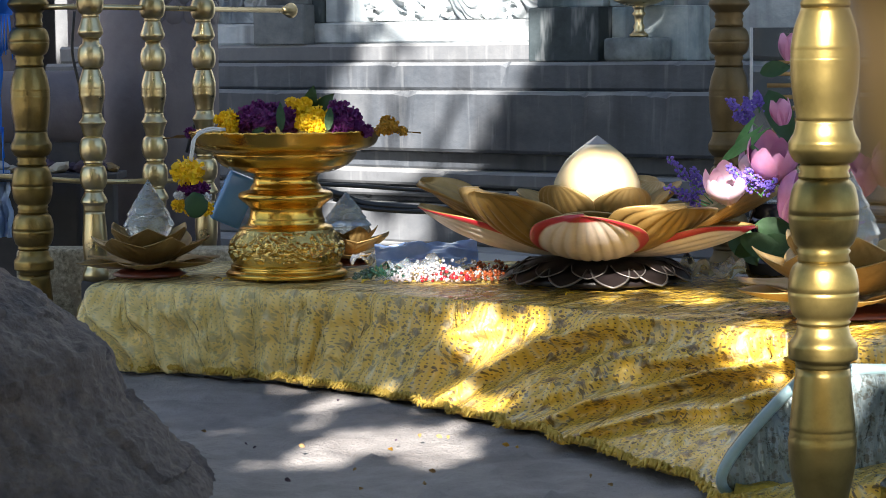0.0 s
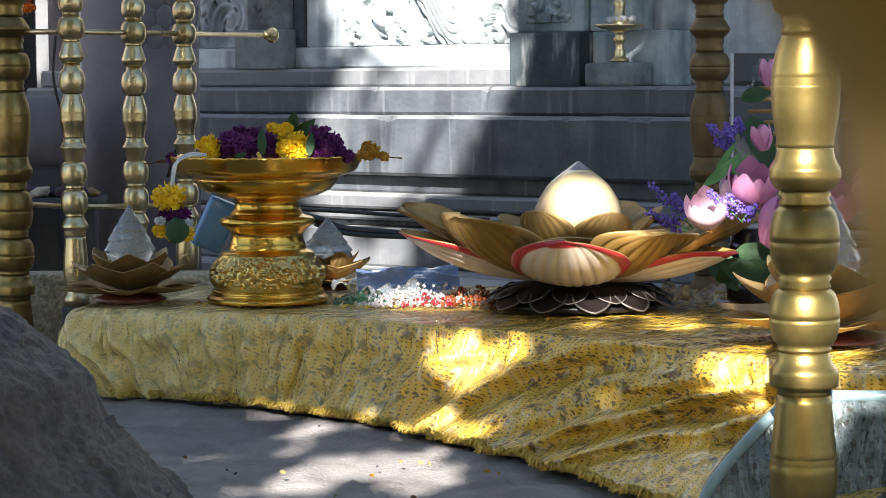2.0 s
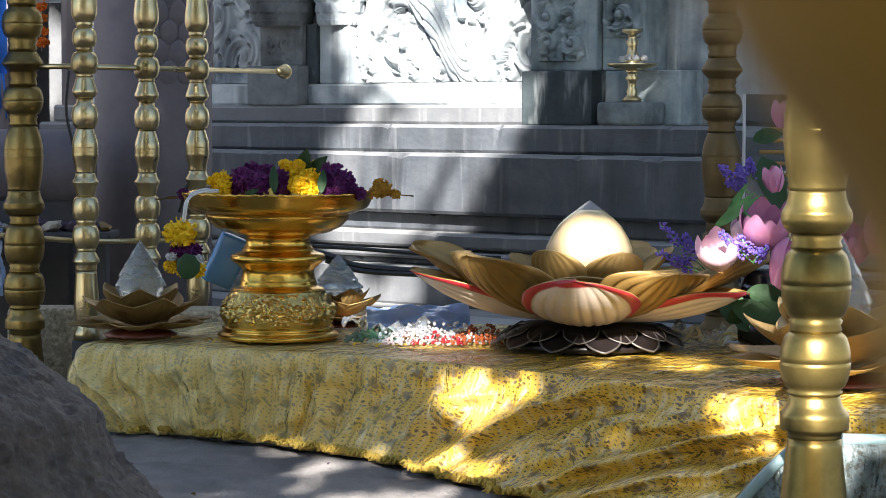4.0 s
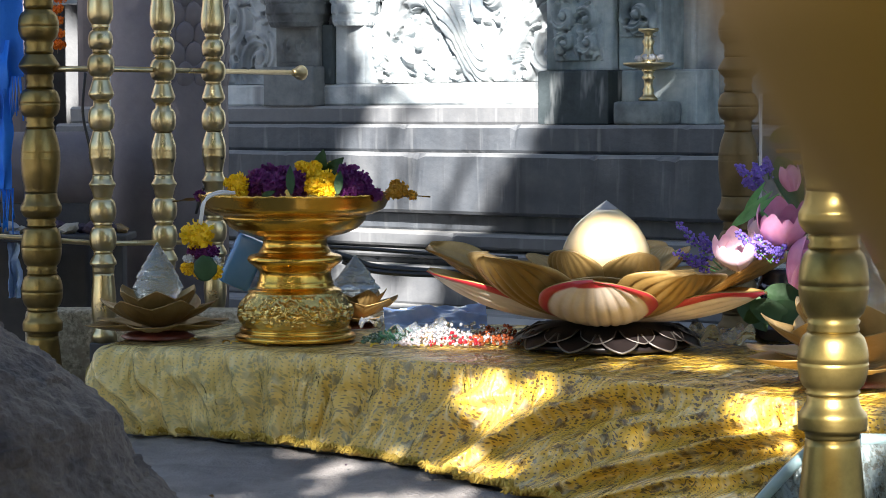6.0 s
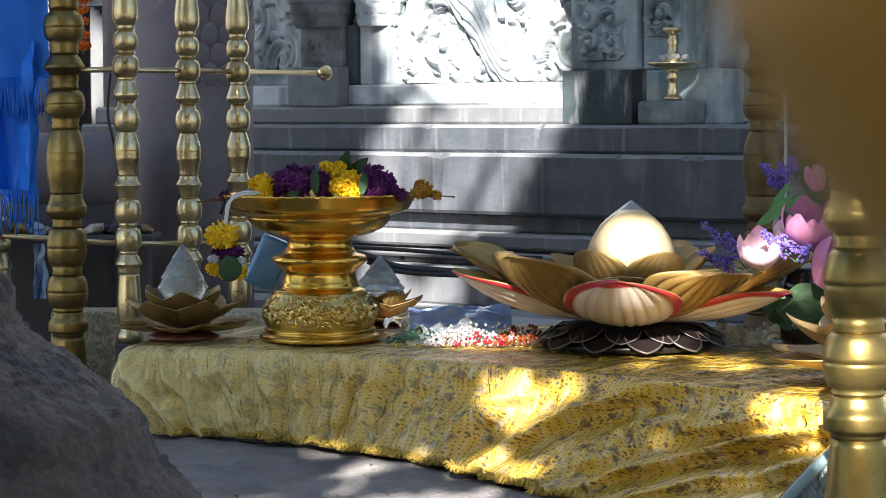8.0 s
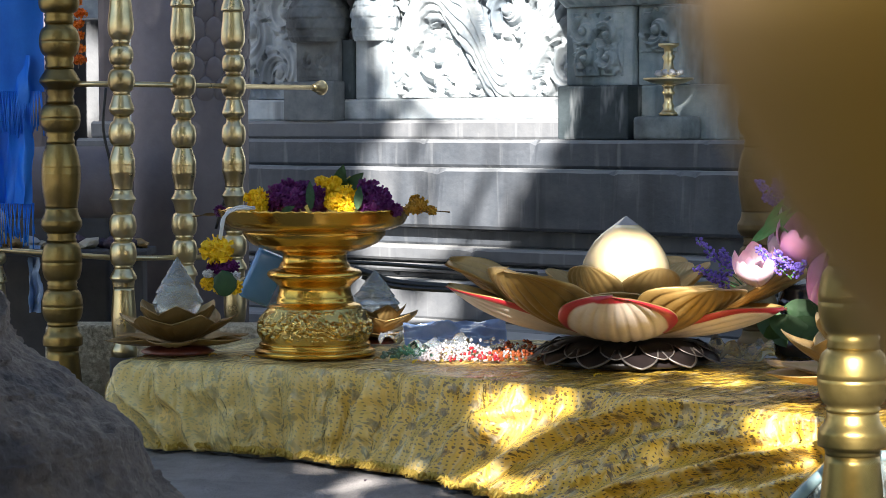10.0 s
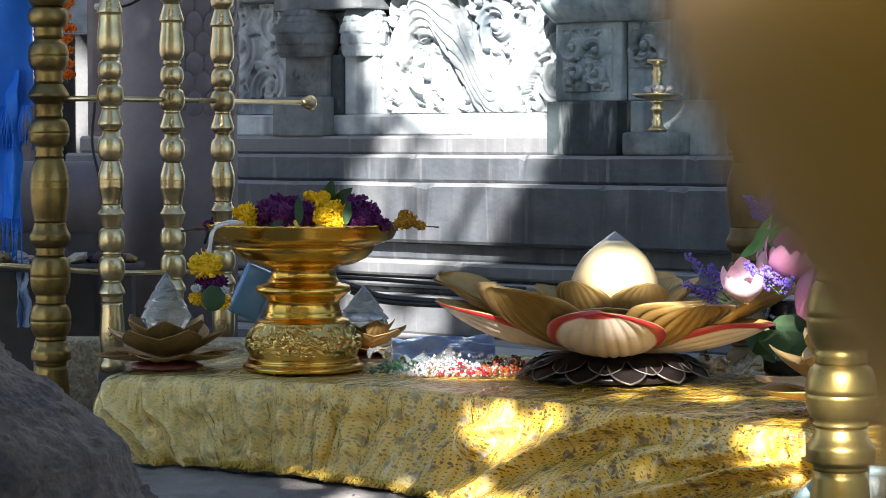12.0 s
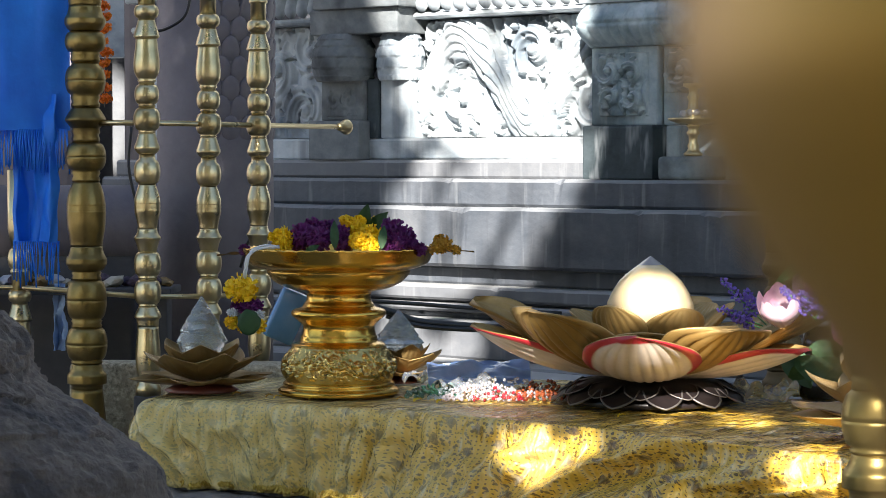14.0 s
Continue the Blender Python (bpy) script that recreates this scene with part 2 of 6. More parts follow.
def brocade(name, base, base2, motif, dot, sheen, flower=20.0, dots=105.0, rough=0.45, film=None):
    """Woven cloth: small dots and scattered flowers by its UV, with highlights on the crinkles of a thin clear film
    painted as pale streaks.
    """
    m = mat(name, base, base2, rough, 0, 18, 0.0, coat=0.9)
    N, L = m.node_tree.nodes, m.node_tree.links
    b = N["Principled BSDF"]
    col = b.inputs["Base Color"].links[0].from_socket
    uv = N.new("ShaderNodeTexCoord").outputs["UV"]

    def vor(scale, rnd):
        v = N.new("ShaderNodeTexVoronoi")
        v.voronoi_dimensions = "2D"
        v.inputs["Scale"].default_value, v.inputs["Randomness"].default_value = scale, rnd
        L.new(uv, v.inputs["Vector"])
        return v

    def noi(scale, detail=2.0):
        n = N.new("ShaderNodeTexNoise")
        n.inputs["Scale"].default_value, n.inputs["Detail"].default_value = scale, detail
        L.new(uv, n.inputs["Vector"])
        return n.outputs["Fac"]

    def math_(op, a, c):
        n = N.new("ShaderNodeMath")
        n.operation = op
        for s, v in zip(n.inputs, (a, c)):
            if isinstance(v, (int, float)):
                s.default_value = v
            else:
                L.new(v, s)
        return n.outputs[0]

    def lay(col, fac, colour):
        mx = N.new("ShaderNodeMix")
        mx.data_type = "RGBA"
        L.new(fac, mx.inputs["Factor"])
        L.new(col, mx.inputs["A"])
        mx.inputs["B"].default_value = (*colour, 1)
        return mx.outputs["Result"]

    d = vor(dots, 0.22)
    isdot = math_("LESS_THAN", d.outputs["Distance"], 0.17)
    f = vor(flower, 0.55)
    rag = math_("MULTIPLY", math_("SUBTRACT", noi(flower * 9, 2.0), 0.5), 0.34)
    dist = math_("ADD", f.outputs["Distance"], rag)
    disc = math_("LESS_THAN", dist, 0.17)
    core = math_("LESS_THAN", dist, 0.08)
    sprig = math_("LESS_THAN", math_("ADD", vor(flower * 5.0, 1.0).outputs["Distance"], math_("MULTIPLY", rag, 1.8)), 0.27)
    near = math_("MULTIPLY", math_("LESS_THAN", f.outputs["Distance"], 0.48), math_("GREATER_THAN", noi(flower * 1.6, 1.0), 0.46))
    col = lay(col, math_("MULTIPLY", isdot, 0.9), dot)
    col = lay(col, math_("MULTIPLY", math_("MULTIPLY", sprig, near), 0.85), dot)
    col = lay(col, math_("MULTIPLY", disc, 0.78), motif)
    col = lay(col, math_("MULTIPLY", core, 0.6), dot)
    mp = N.new("ShaderNodeMapping")
    mp.inputs["Scale"].default_value = (85, 24, 1)
    mp.inputs["Rotation"].default_value = (0, 0, 0.35)
    L.new(uv, mp.inputs["Vector"])
    cr = N.new("ShaderNodeTexNoise")
    cr.inputs["Scale"].default_value, cr.inputs["Detail"].default_value, cr.inputs["Distortion"].default_value = 1.0, 6.0, 0.6
    L.new(mp.outputs["Vector"], cr.inputs["Vector"])
    rp = N.new("ShaderNodeValToRGB")
    rp.color_ramp.elements[0].position, rp.color_ramp.elements[1].position = 0.52, 0.74
    L.new(cr.outputs["Fac"], rp.inputs["Fac"])
    # highlights along the crinkled film, laid into the colour as pale streaks
    col = lay(col, math_("MULTIPLY", rp.outputs["Color"], 0.6), sheen)
    if film is not None:
        # frosted film, heavier over one end: milky yellow mixed in, partly for its sheen
        sp = N.new("ShaderNodeSeparateXYZ")
        L.new(uv, sp.inputs[0])
        mr = N.new("ShaderNodeMapRange")
        mr.interpolation_type = "SMOOTHSTEP"
        mr.inputs["From Min"].default_value, mr.inputs["From Max"].default_value = film[0] + 0.5, film[0] - 0.15
        L.new(math_("ADD", sp.outputs[0], math_("MULTIPLY", math_("SUBTRACT", noi(9.0, 3.0), 0.5), 0.55)), mr.inputs["Value"])
        col = lay(col, math_("MULTIPLY", mr.outputs[0], math_("ADD", film[1], math_("MULTIPLY", noi(34.0, 4.0), 0.5))), (0.86, 0.75, 0.36))
    L.new(col, b.inputs["Base Color"])
    bp = N.new("ShaderNodeBump")
    bp.inputs["Strength"].default_value, bp.inputs["Distance"].default_value = 1.0, 0.011
    L.new(cr.outputs["Fac"], bp.inputs["Height"])
    # broader slanting creases under the fine crinkles
    m2 = N.new("ShaderNodeMapping")
    m2.inputs["Scale"].default_value = (26, 7, 1)
    m2.inputs["Rotation"].default_value = (0, 0, -0.25)
    L.new(uv, m2.inputs["Vector"])
    big = N.new("ShaderNodeTexNoise")
    big.inputs["Scale"].default_value, big.inputs["Detail"].default_value, big.inputs["Distortion"].default_value = 1.0, 3.0, 0.8
    L.new(m2.outputs["Vector"], big.inputs["Vector"])
    b2 = N.new("ShaderNodeBump")
    b2.inputs["Strength"].default_value, b2.inputs["Distance"].default_value = 1.0, 0.02
    L.new(big.outputs["Fac"], b2.inputs["Height"])
    L.new(b2.outputs["Normal"], bp.inputs["Normal"])
    L.new(bp.outputs["Normal"], b.inputs["Normal"])
    b3 = N.new("ShaderNodeBump")
    b3.inputs["Strength"].default_value, b3.inputs["Distance"].default_value = 1.0, 0.05
    L.new(big.outputs["Fac"], b3.inputs["Height"])
    L.new(bp.outputs["Normal"], b3.inputs["Normal"])
    L.new(b3.outputs["Normal"], b.inputs["Coat Normal"])
    b.inputs["Coat Roughness"].default_value = 0.12
    return m


CLOTH = brocade("yellow brocade", (0.82, 0.515, 0.056), (0.72, 0.44, 0.044), (0.24, 0.125, 0.025), (0.075, 0.040, 0.012), (0.84, 0.78, 0.52), 21.0, 135.0, film=(0.22, 0.34))
SILVER = brocade("silver blue brocade", (0.145, 0.185, 0.19), (0.12, 0.155, 0.163), (0.060, 0.062, 0.052), (0.07, 0.075, 0.062), (0.27, 0.33, 0.33), 42.0, 70.0)


def petal_back():
    """Cream ribbed back of a petal with a red rim, by its UV."""
    m = mat("cream petal with red rim", (0.74, 0.63, 0.53), (0.62, 0.50, 0.40), 0.4, 0, 20, 0.1, 120, coat=0.3)
    N, L = m.node_tree.nodes, m.node_tree.links
    b = N["Principled BSDF"]
    col = b.inputs["Base Color"].links[0].from_socket
    uv = N.new("ShaderNodeTexCoord").outputs["UV"]
    sep = N.new("ShaderNodeSeparateXYZ")
    L.new(uv, sep.inputs[0])
    rp = N.new("ShaderNodeValToRGB")
    rp.color_ramp.elements[0].position, rp.color_ramp.elements[1].position = 0.52, 0.66
    rp.color_ramp.elements[0].color, rp.color_ramp.elements[1].color = (1, 1, 1, 1), (0, 0, 0, 1)
    L.new(sep.outputs[0], rp.inputs["Fac"])
    mx = N.new("ShaderNodeMix")
    mx.data_type = "RGBA"
    L.new(rp.outputs["Color"], mx.inputs["Factor"])
    L.new(col, mx.inputs["A"])
    mx.inputs["B"].default_value = (0.44, 0.022, 0.035, 1)
    L.new(mx.outputs["Result"], b.inputs["Base Color"])
    return m


PETAL_R = petal_back()
GREYBLOCK = mat("worn stained block", (0.085, 0.105, 0.115), (0.24, 0.28, 0.29), 0.85, 0, 14, 0.6, 70, (0.05, 0.055, 0.06))
DARKWALL = mat("dark dusty stone", (0.045, 0.045, 0.05), (0.08, 0.078, 0.08), 0.85, 0, 8, 0.3, 60)
GRIT = mat("pitted buff stone", (0.17, 0.14, 0.09), (0.66, 0.58, 0.43), 0.9, 0, 110, 1.0, 150, (0.34, 0.28, 0.20))
PACK_A = mat("cream paper", (0.50, 0.45, 0.36), (0.40, 0.34, 0.25), 0.7, 0, 30)
PACK_B = mat("tan foil", (0.36, 0.24, 0.10), (0.25, 0.15, 0.06), 0.35, 0.4, 30)
PACK_C = mat("dark cloth scrap", (0.04, 0.03, 0.05), (0.08, 0.05, 0.07), 0.8, 0, 30)
PACK_D = mat("grey film", (0.30, 0.32, 0.36), (0.45, 0.46, 0.5), 0.3, 0, 30)
BLUE = mat("blue sheer cloth", (0.004, 0.130, 0.680), (0.010, 0.220, 0.860), 0.6, 0, 7, 0.3, 60, (0.002, 0.07, 0.42))
DRYLEAF = mat("dry brown leaf", (0.30, 0.19, 0.06), (0.20, 0.11, 0.035), 0.6, 0, 30, 0.2, 80)
VASEM = mat("dark glazed vase", (0.01, 0.014, 0.03), (0.02, 0.025, 0.04), 0.2, 0, 20)
CABLE = mat("black rubber", (0.012, 0.012, 0.013), (0.03, 0.03, 0.032), 0.4, 0, 30)
BLUECASE = mat("pale blue plastic", (0.085, 0.250, 0.540), (0.130, 0.330, 0.620), 0.2, 0, 10, coat=0.5)
ACRYL = mat("clear acrylic", (0.90, 0.93, 0.94), (0.88, 0.91, 0.92), 0.02, 0, 10, trans=1.0)
PIPING = mat("pale blue satin", (0.30, 0.42, 0.44), (0.23, 0.34, 0.37), 0.3, 0, 40, 0.3, 120)
GOLDTRIM = mat("gold sequins", (0.55, 0.38, 0.06), (0.30, 0.19, 0.02), 0.3, 0.7, 160, 0.8, 200)
FRINGE = mat("frayed yellow thread", (0.66, 0.47, 0.09), (0.42, 0.27, 0.04), 0.8, 0, 60)
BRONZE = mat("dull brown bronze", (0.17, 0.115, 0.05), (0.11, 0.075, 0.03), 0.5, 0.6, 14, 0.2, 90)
# darker carved stone: real stain plus the corner's shade in one colour
DARK_CORNER = mat("dark carved stone, stained and shaded", (0.10, 0.115, 0.125), (0.19, 0.205, 0.21), 0.85, 0, 18, 0.5, 60, (0.05, 0.055, 0.06))
# copy of the railing brass with the left post's shade put into its colour
BRASS_SHADE = mat("old brass, darkened for shade", (0.30, 0.22, 0.085), (0.20, 0.145, 0.05), 0.38, 1.0, 14, 0.2, 90, (0.12, 0.09, 0.04), rvar=0.1)
GOLD_PALE = mat("pale gilt metal", (0.76, 0.56, 0.20), (0.58, 0.40, 0.12), 0.24, 1.0, 26, 0.2, 140, rvar=0.06)

# ---- ground ----
def ground():
    bm = bmesh.new()
    xs = [-400, -60, -12, -4, -1.4, -1.0] + [-0.72 + 0.011 * i for i in range(120)] + [0.8, 1.4, 4, 12, 60, 400]
    ys = [-400, -60, -12, -3, 0, 1.6, 2.2] + [2.55 + 0.012 * i for i in range(130)] + [4.4, 4.7, 5.2, 7, 12, 60, 400]

    def level(x, y):
        if not (2.5 < y < 4.12 and -0.73 < x < 0.6):
            return -0.008
        k = 0.010 * noise.noise((x * 3, y * 3, 0)) + 0.006 * noise.noise((x * 11, y * 11, 2)) + 0.0035 * noise.noise((x * 32, y * 32, 5)) + 0.0022 * noise.noise((x * 75, y * 75, 9))
        return k - 0.008 + (0.006 if noise.noise((x * 45, y * 45, 20)) > 0.62 else 0)
    g = [[bm.verts.new((x, y, level(x, y))) for x in xs] for y in ys]
    for a, b in zip(g, g[1:]):
        for i in range(len(xs) - 1):
            bm.faces.new((a[i], a[i + 1], b[i + 1], b[i]))
    return tagged(part("ground", bm, EARTH, None, "dusty grey-brown trodden earth with dappled sunlight"), kind="structure")


ground()


# ---- temple plinth, in its own frame: x along the wall, -y towards the altar ----
TEMPLE = pose(0, 5.6, 0, 0, 0, -38)
temple = thing("temple_wall", TEMPLE, "grey carved stone temple plinth with stepped mouldings", "wall")
tagged(temple, kind="structure")


def course(name, s0, s1, o, z0, z1, back=0.5, bev=0.006, material=None, wave=0.004, label=""):
    """One long course of stone from s0 to s1, its face o in front of the wall's line."""
    bm = bmesh.new()
    n = max(2, int((s1 - s0) / 0.014))
    prof = [(-o, z0 + bev), (-o, z1 - bev), (-o + bev, z1), (back, z1), (back, z0), (-o + bev, z0)]
    rings = []
    for i in range(n + 1):
        s = s0 + (s1 - s0) * i / n
        w = wave * noise.noise((s * 4, z0 * 9, o * 5)) + 0.0022 * noise.noise((s * 19, z0 * 9, 3))
        chip = max(0.0, noise.noise((s * 31, z0 * 17, 8)) - 0.42) * 0.022
        rings.append([bm.verts.new((s, y + (w if k < 3 else 0) + (chip if k == 1 else 1.6 * chip if k == 2 else 0), z + (0.5 * w if k in (1, 2) else 0) - (1.4 * chip if k == 1 else 0))) for k, (y, z) in enumerate(prof)])
    for a, b in zip(rings, rings[1:]):
        for k in range(len(prof)):
            bm.faces.new((a[k], b[k], b[(k + 1) % len(prof)], a[(k + 1) % len(prof)]))
    bm.faces.new(rings[0])
    bm.faces.new(rings[-1][::-1])
    bmesh.ops.recalc_face_normals(bm, faces=bm.faces)
    return part(name, bm, material or SLAB, temple, label, smooth=False)


L0, L1 = -1.5, 1.6
course("base_course", L0, L1, 0.14, -0.05, 0.095, material=PALE)
course("lower_moulding", L0, L1, 0.05, 0.095, 0.190, material=PALE)
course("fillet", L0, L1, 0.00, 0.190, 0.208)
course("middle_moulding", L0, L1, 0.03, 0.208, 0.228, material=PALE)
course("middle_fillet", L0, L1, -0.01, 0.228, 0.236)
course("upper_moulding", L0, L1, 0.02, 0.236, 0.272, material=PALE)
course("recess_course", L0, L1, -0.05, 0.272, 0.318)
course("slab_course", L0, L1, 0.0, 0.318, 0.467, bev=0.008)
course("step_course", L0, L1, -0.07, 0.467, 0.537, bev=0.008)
course("upper_step", L0, 0.176, -0.125, 0.537, 0.585, bev=0.007, material=PALE)
course("panel_plinth", -1.2, 0.175, -0.165, 0.585, 0.642, material=STONE)
course("wall_face", L0, L1, -0.27, 0.538, 0.955, material=STONE)
course("frieze_band", L0, 0.19, -0.185, 0.955, 0.972, material=STONE)
course("cornice", L0, L1, -0.16, 1.040, 1.070, material=STONE)
course("cornice_upper", L0, L1, -0.12, 1.070, 1.60, material=STONE)


def relief(name, s0, s1, z0, z1, o, height, depth, label="", material=None):
    """A carved panel: a fine sheet whose depth follows height(s, z)."""
    bm = bmesh.new()
    nx, nz = max(8, int((s1 - s0) / 0.0023)), max(8, int((z1 - z0) / 0.0023))
    g = []
    for i in range(nx + 1):
        s = s0 + (s1 - s0) * i / nx
        col = []
        for k in range(nz + 1):
            z = z0 + (z1 - z0) * k / nz
            edge = i in (0, nx) or k in (0, nz)
            col.append(bm.verts.new((s, -o - (0 if edge else depth * height(s, z)), z)))
        g.append(col)
    for a, b in zip(g, g[1:]):
        for k in range(nz):
            bm.faces.new((a[k], b[k], b[k + 1], a[k + 1]))
    return part(name, bm, material or STONE, temple, label)


def scrolls(items, seed):
    """Carved foliage: each item is a scroll (s, z, radius, hand), a fluted spiral band that ends in a boss, with lobed edges."""
    def height(s, z):
        best = 0.0
        for cs, cz, R, hand in items:
            dx, dz = s - cs, (z - cz) * 0.9
            r = math.hypot(dx, dz)
            a = math.atan2(dz, dx) * hand
            RR = R * (1 + 0.07 * math.cos(a * 11) + 0.05 * math.cos(a * 5 + 1))
            if r < RR:
                turn = (a / (2 * math.pi) + math.log(max(r, 0.003) / R) * 0.62) % 1.0
                band = math.sin(math.pi * min(1, turn / 0.78)) ** 0.6 if turn < 0.78 else 0.0
                flute = 0.86 + 0.14 * math.cos(turn * 2 * math.pi * 4.5)
                rim = min(1, (RR - r) / 0.010)
                h = rim * (0.22 + 0.62 * band * flute * (0.75 + 0.25 * r / R))
                if r < 0.20 * R:
                    h = max(h, 1.0 - (r / (0.20 * R)) ** 2 * 0.35)
                best = max(best, h)
        leafy = abs(math.sin(s * 95 + 3 * noise.noise((s * 14, z * 14, seed)))) * 0.22 + 0.22 * noise.noise((s * 30, z * 30, seed))
        drill = noise.noise((s * 40 + 5, z * 40, seed + 3))
        h = max(best, 0.12 + max(0.0, leafy))
        return h - (0.9 * min(1, (drill - 0.42) * 9) if drill > 0.42 else 0)
    return height



def vine(s, z):
    """One thick fluted stem winding up and down through the panel, with curled, drilled leaves in its bends."""
    ph = math.pi * (s + 0.28) / 0.22
    zc = 0.797 + 0.108 * math.cos(ph) + 0.006 * noise.noise((s * 11, z * 9, 3))
    slope = -0.108 * math.pi / 0.22 * math.sin(ph)
    d = (z - zc) / math.sqrt(1 + slope * slope)
    run = ph * 2.6 + 0.8 * d / 0.05
    half = (0.050 + 0.012 * math.cos(ph * 2)) * (1 + 0.13 * abs(math.sin(run * 1.5)) - 0.06)
    if abs(d) < half:
        t = d / half
        flute = abs(math.sin((t + 0.25 * math.sin(run)) * math.pi * 2.6))
        h = 0.50 + 0.42 * math.sqrt(1 - t * t) - 0.20 * (1 - flute) ** 3 + 0.06 * noise.noise((s * 45, z * 45, 4))
        eye = math.hypot((math.sin(run * 1.5)) * 1.6, (abs(t) - 0.72) * 6)
        return h - (0.45 * (1 - eye) if eye < 1 else 0)
    return 0.85 * curls(s, z)


curls = scrolls(((-0.285, 0.745, 0.070, 1), (-0.255, 0.675, 0.045, -1), (-0.375, 0.905, 0.05, 1), (-0.06, 0.865, 0.070, -1), (-0.115, 0.925, 0.045, 1), (0.02, 0.925, 0.04, -1), (0.135, 0.715, 0.065, 1), (-0.15, 0.68, 0.04, 1), (0.055, 0.665, 0.035, -1), (-0.395, 0.69, 0.045, -1)), 5)
relief("scroll_panel", -0.425, 0.172, 0.643, 0.953, -0.262, vine, 0.066, "deeply carved winding stem with curled leaves")
relief("figure_panel", -1.12, -0.76, 0.643, 0.953, -0.262, scrolls(((-0.97, 0.84, 0.10, 1), (-0.86, 0.72, 0.09, -1), (-1.03, 0.70, 0.08, 1), (-0.84, 0.88, 0.07, 1)), 11), 0.035)


def stack(name, bms, material=None, label="", smooth=False):
    return part(name, bms, material or STONE, temple, label, smooth=smooth)


# pilaster with its pedestal and swelling capital
bm = bmesh.new()
box(bm, (0.18, 0.15, 0.668), (0.375, 0.30, 0.86), 0.006)
stack("pilaster", bm, ALGAE)
relief("pilaster_panel", 0.205, 0.350, 0.690, 0.845, -0.152, scrolls(((0.24, 0.80, 0.042, 1), (0.31, 0.79, 0.042, -1), (0.245, 0.735, 0.036, -1), (0.31, 0.735, 0.036, 1)), 2), 0.036, material=ALGAE)
bm = bmesh.new()
box(bm, (0.178, 0.115, 0.5375), (0.385, 0.30, 0.668), 0.006)
stack("pedestal", bm, STAINED_SHADED, "pedestal stained black with pale drips")
bm = bmesh.new()
box(bm, (0.3855, 0.17, 0.5375), (0.60, 0.30, 0.668), 0.006)
box(bm, (0.378, 0.17, 0.668), (0.50, 0.30, 0.86), 0.006)
stack("pilaster_return", bm, ALGAE)
relief("volute", 0.385, 0.490, 0.745, 0.855, -0.172, scrolls(((0.437, 0.80, 0.05, 1),), 8), 0.034, material=ALGAE)


def capital(s0, s1, z0, z1, o, ribs, belly=0.05):
    """A swelling ribbed capital, bowed outward, with overlapping leaf tips."""
    bm = bmesh.new()
    nx, nz = 90, 26
    g = []
    for i in range(nx + 1):
        a = i / nx
        col = []
        for k in range(nz + 1):
            t = k / nz
            b = belly * math.sin(math.pi * min(1, t * 0.85 + 0.08)) + 0.015 * t
            lobe = 0.006 * abs(math.sin(a * ribs * math.pi + (math.pi / 2 if t > 0.5 else 0))) * (1 if abs(t - 0.52) > 0.04 else 0)
            side = min(1, min(a, 1 - a) * 9)
            col.append(bm.verts.new((s0 + (s1 - s0) * a + (a - 0.5) * b * 1.4, -o - (b + lobe) * side ** 0.5, z0 + (z1 - z0) * t)))
        g.append(col)
    for p, q in zip(g, g[1:]):
        for k in range(nz):
            bm.faces.new((p[k], q[k], q[k + 1], p[k + 1]))
    back = [[bm.verts.new((v.co.x, -o + 0.12, v.co.z)) for v in (c[0], c[-1])] for c in g]
    for i in range(nx):
        bm.faces.new((g[i][0], back[i][0], back[i + 1][0], g[i + 1][0]))
        bm.faces.new((g[i][-1], g[i + 1][-1], back[i + 1][1], back[i][1]))
    for c, bk in ((g[0], back[0]), (g[-1], back[-1])):
        bm.faces.new([*c, bk[1], bk[0]])
    bmesh.ops.recalc_face_normals(bm, faces=bm.faces)
    return bm


stack("capital", capital(0.185, 0.44, 0.86, 0.965, -0.15, 11), ALGAE, smooth=True)
bm = bmesh.new()
box(bm, (0.17, 0.11, 0.965), (0.47, 0.30, 0.985), 0.004)
box(bm, (0.185, 0.13, 0.985), (0.46, 0.30, 1.04), 0.004)
stack("abacus", bm)


# corner column: two vase-shaped swellings on square shafts
def scaly(r, h, z):
    bm = bmesh.new()
    nu, nv = 144, 60
    g = []
    for k in range(nv + 1):
        t = k / nv
        rr = r * (0.62 + 0.40 * math.sin(math.pi * min(1, 0.12 + t * 0.86)) ** 0.8)
        row = []
        for i in range(nu):
            a = 2 * math.pi * i / nu
            u, v = a / (2 * math.pi) * 9, t * 4.2
            x = ((u + 0.5 * (int(v) % 2)) % 1 - 0.5) * 2
            y = v % 1
            tipward = 1 - abs(x) ** 1.6 - y * 0.75
            d = (0.0055 * max(0.0, tipward) ** 0.5 * min(1, y * 6) + 0.0015 * math.cos(x * 9) * max(0.0, tipward)) if 0.10 < t < 0.88 else 0.004 + 0.003 * abs(math.sin(u * 9))
            row.append(bm.verts.new(((rr + d) * math.cos(a), (rr + d) * math.sin(a), z + h * t)))
        g.append(row)
    for p, q in zip(g, g[1:]):
        for i in range(nu):
            bm.faces.new((p[i], p[(i + 1) % nu], q[(i + 1) % nu], q[i]))
    bm.faces.new(g[0][::-1])
    bm.faces.new(g[-1])
    return bm


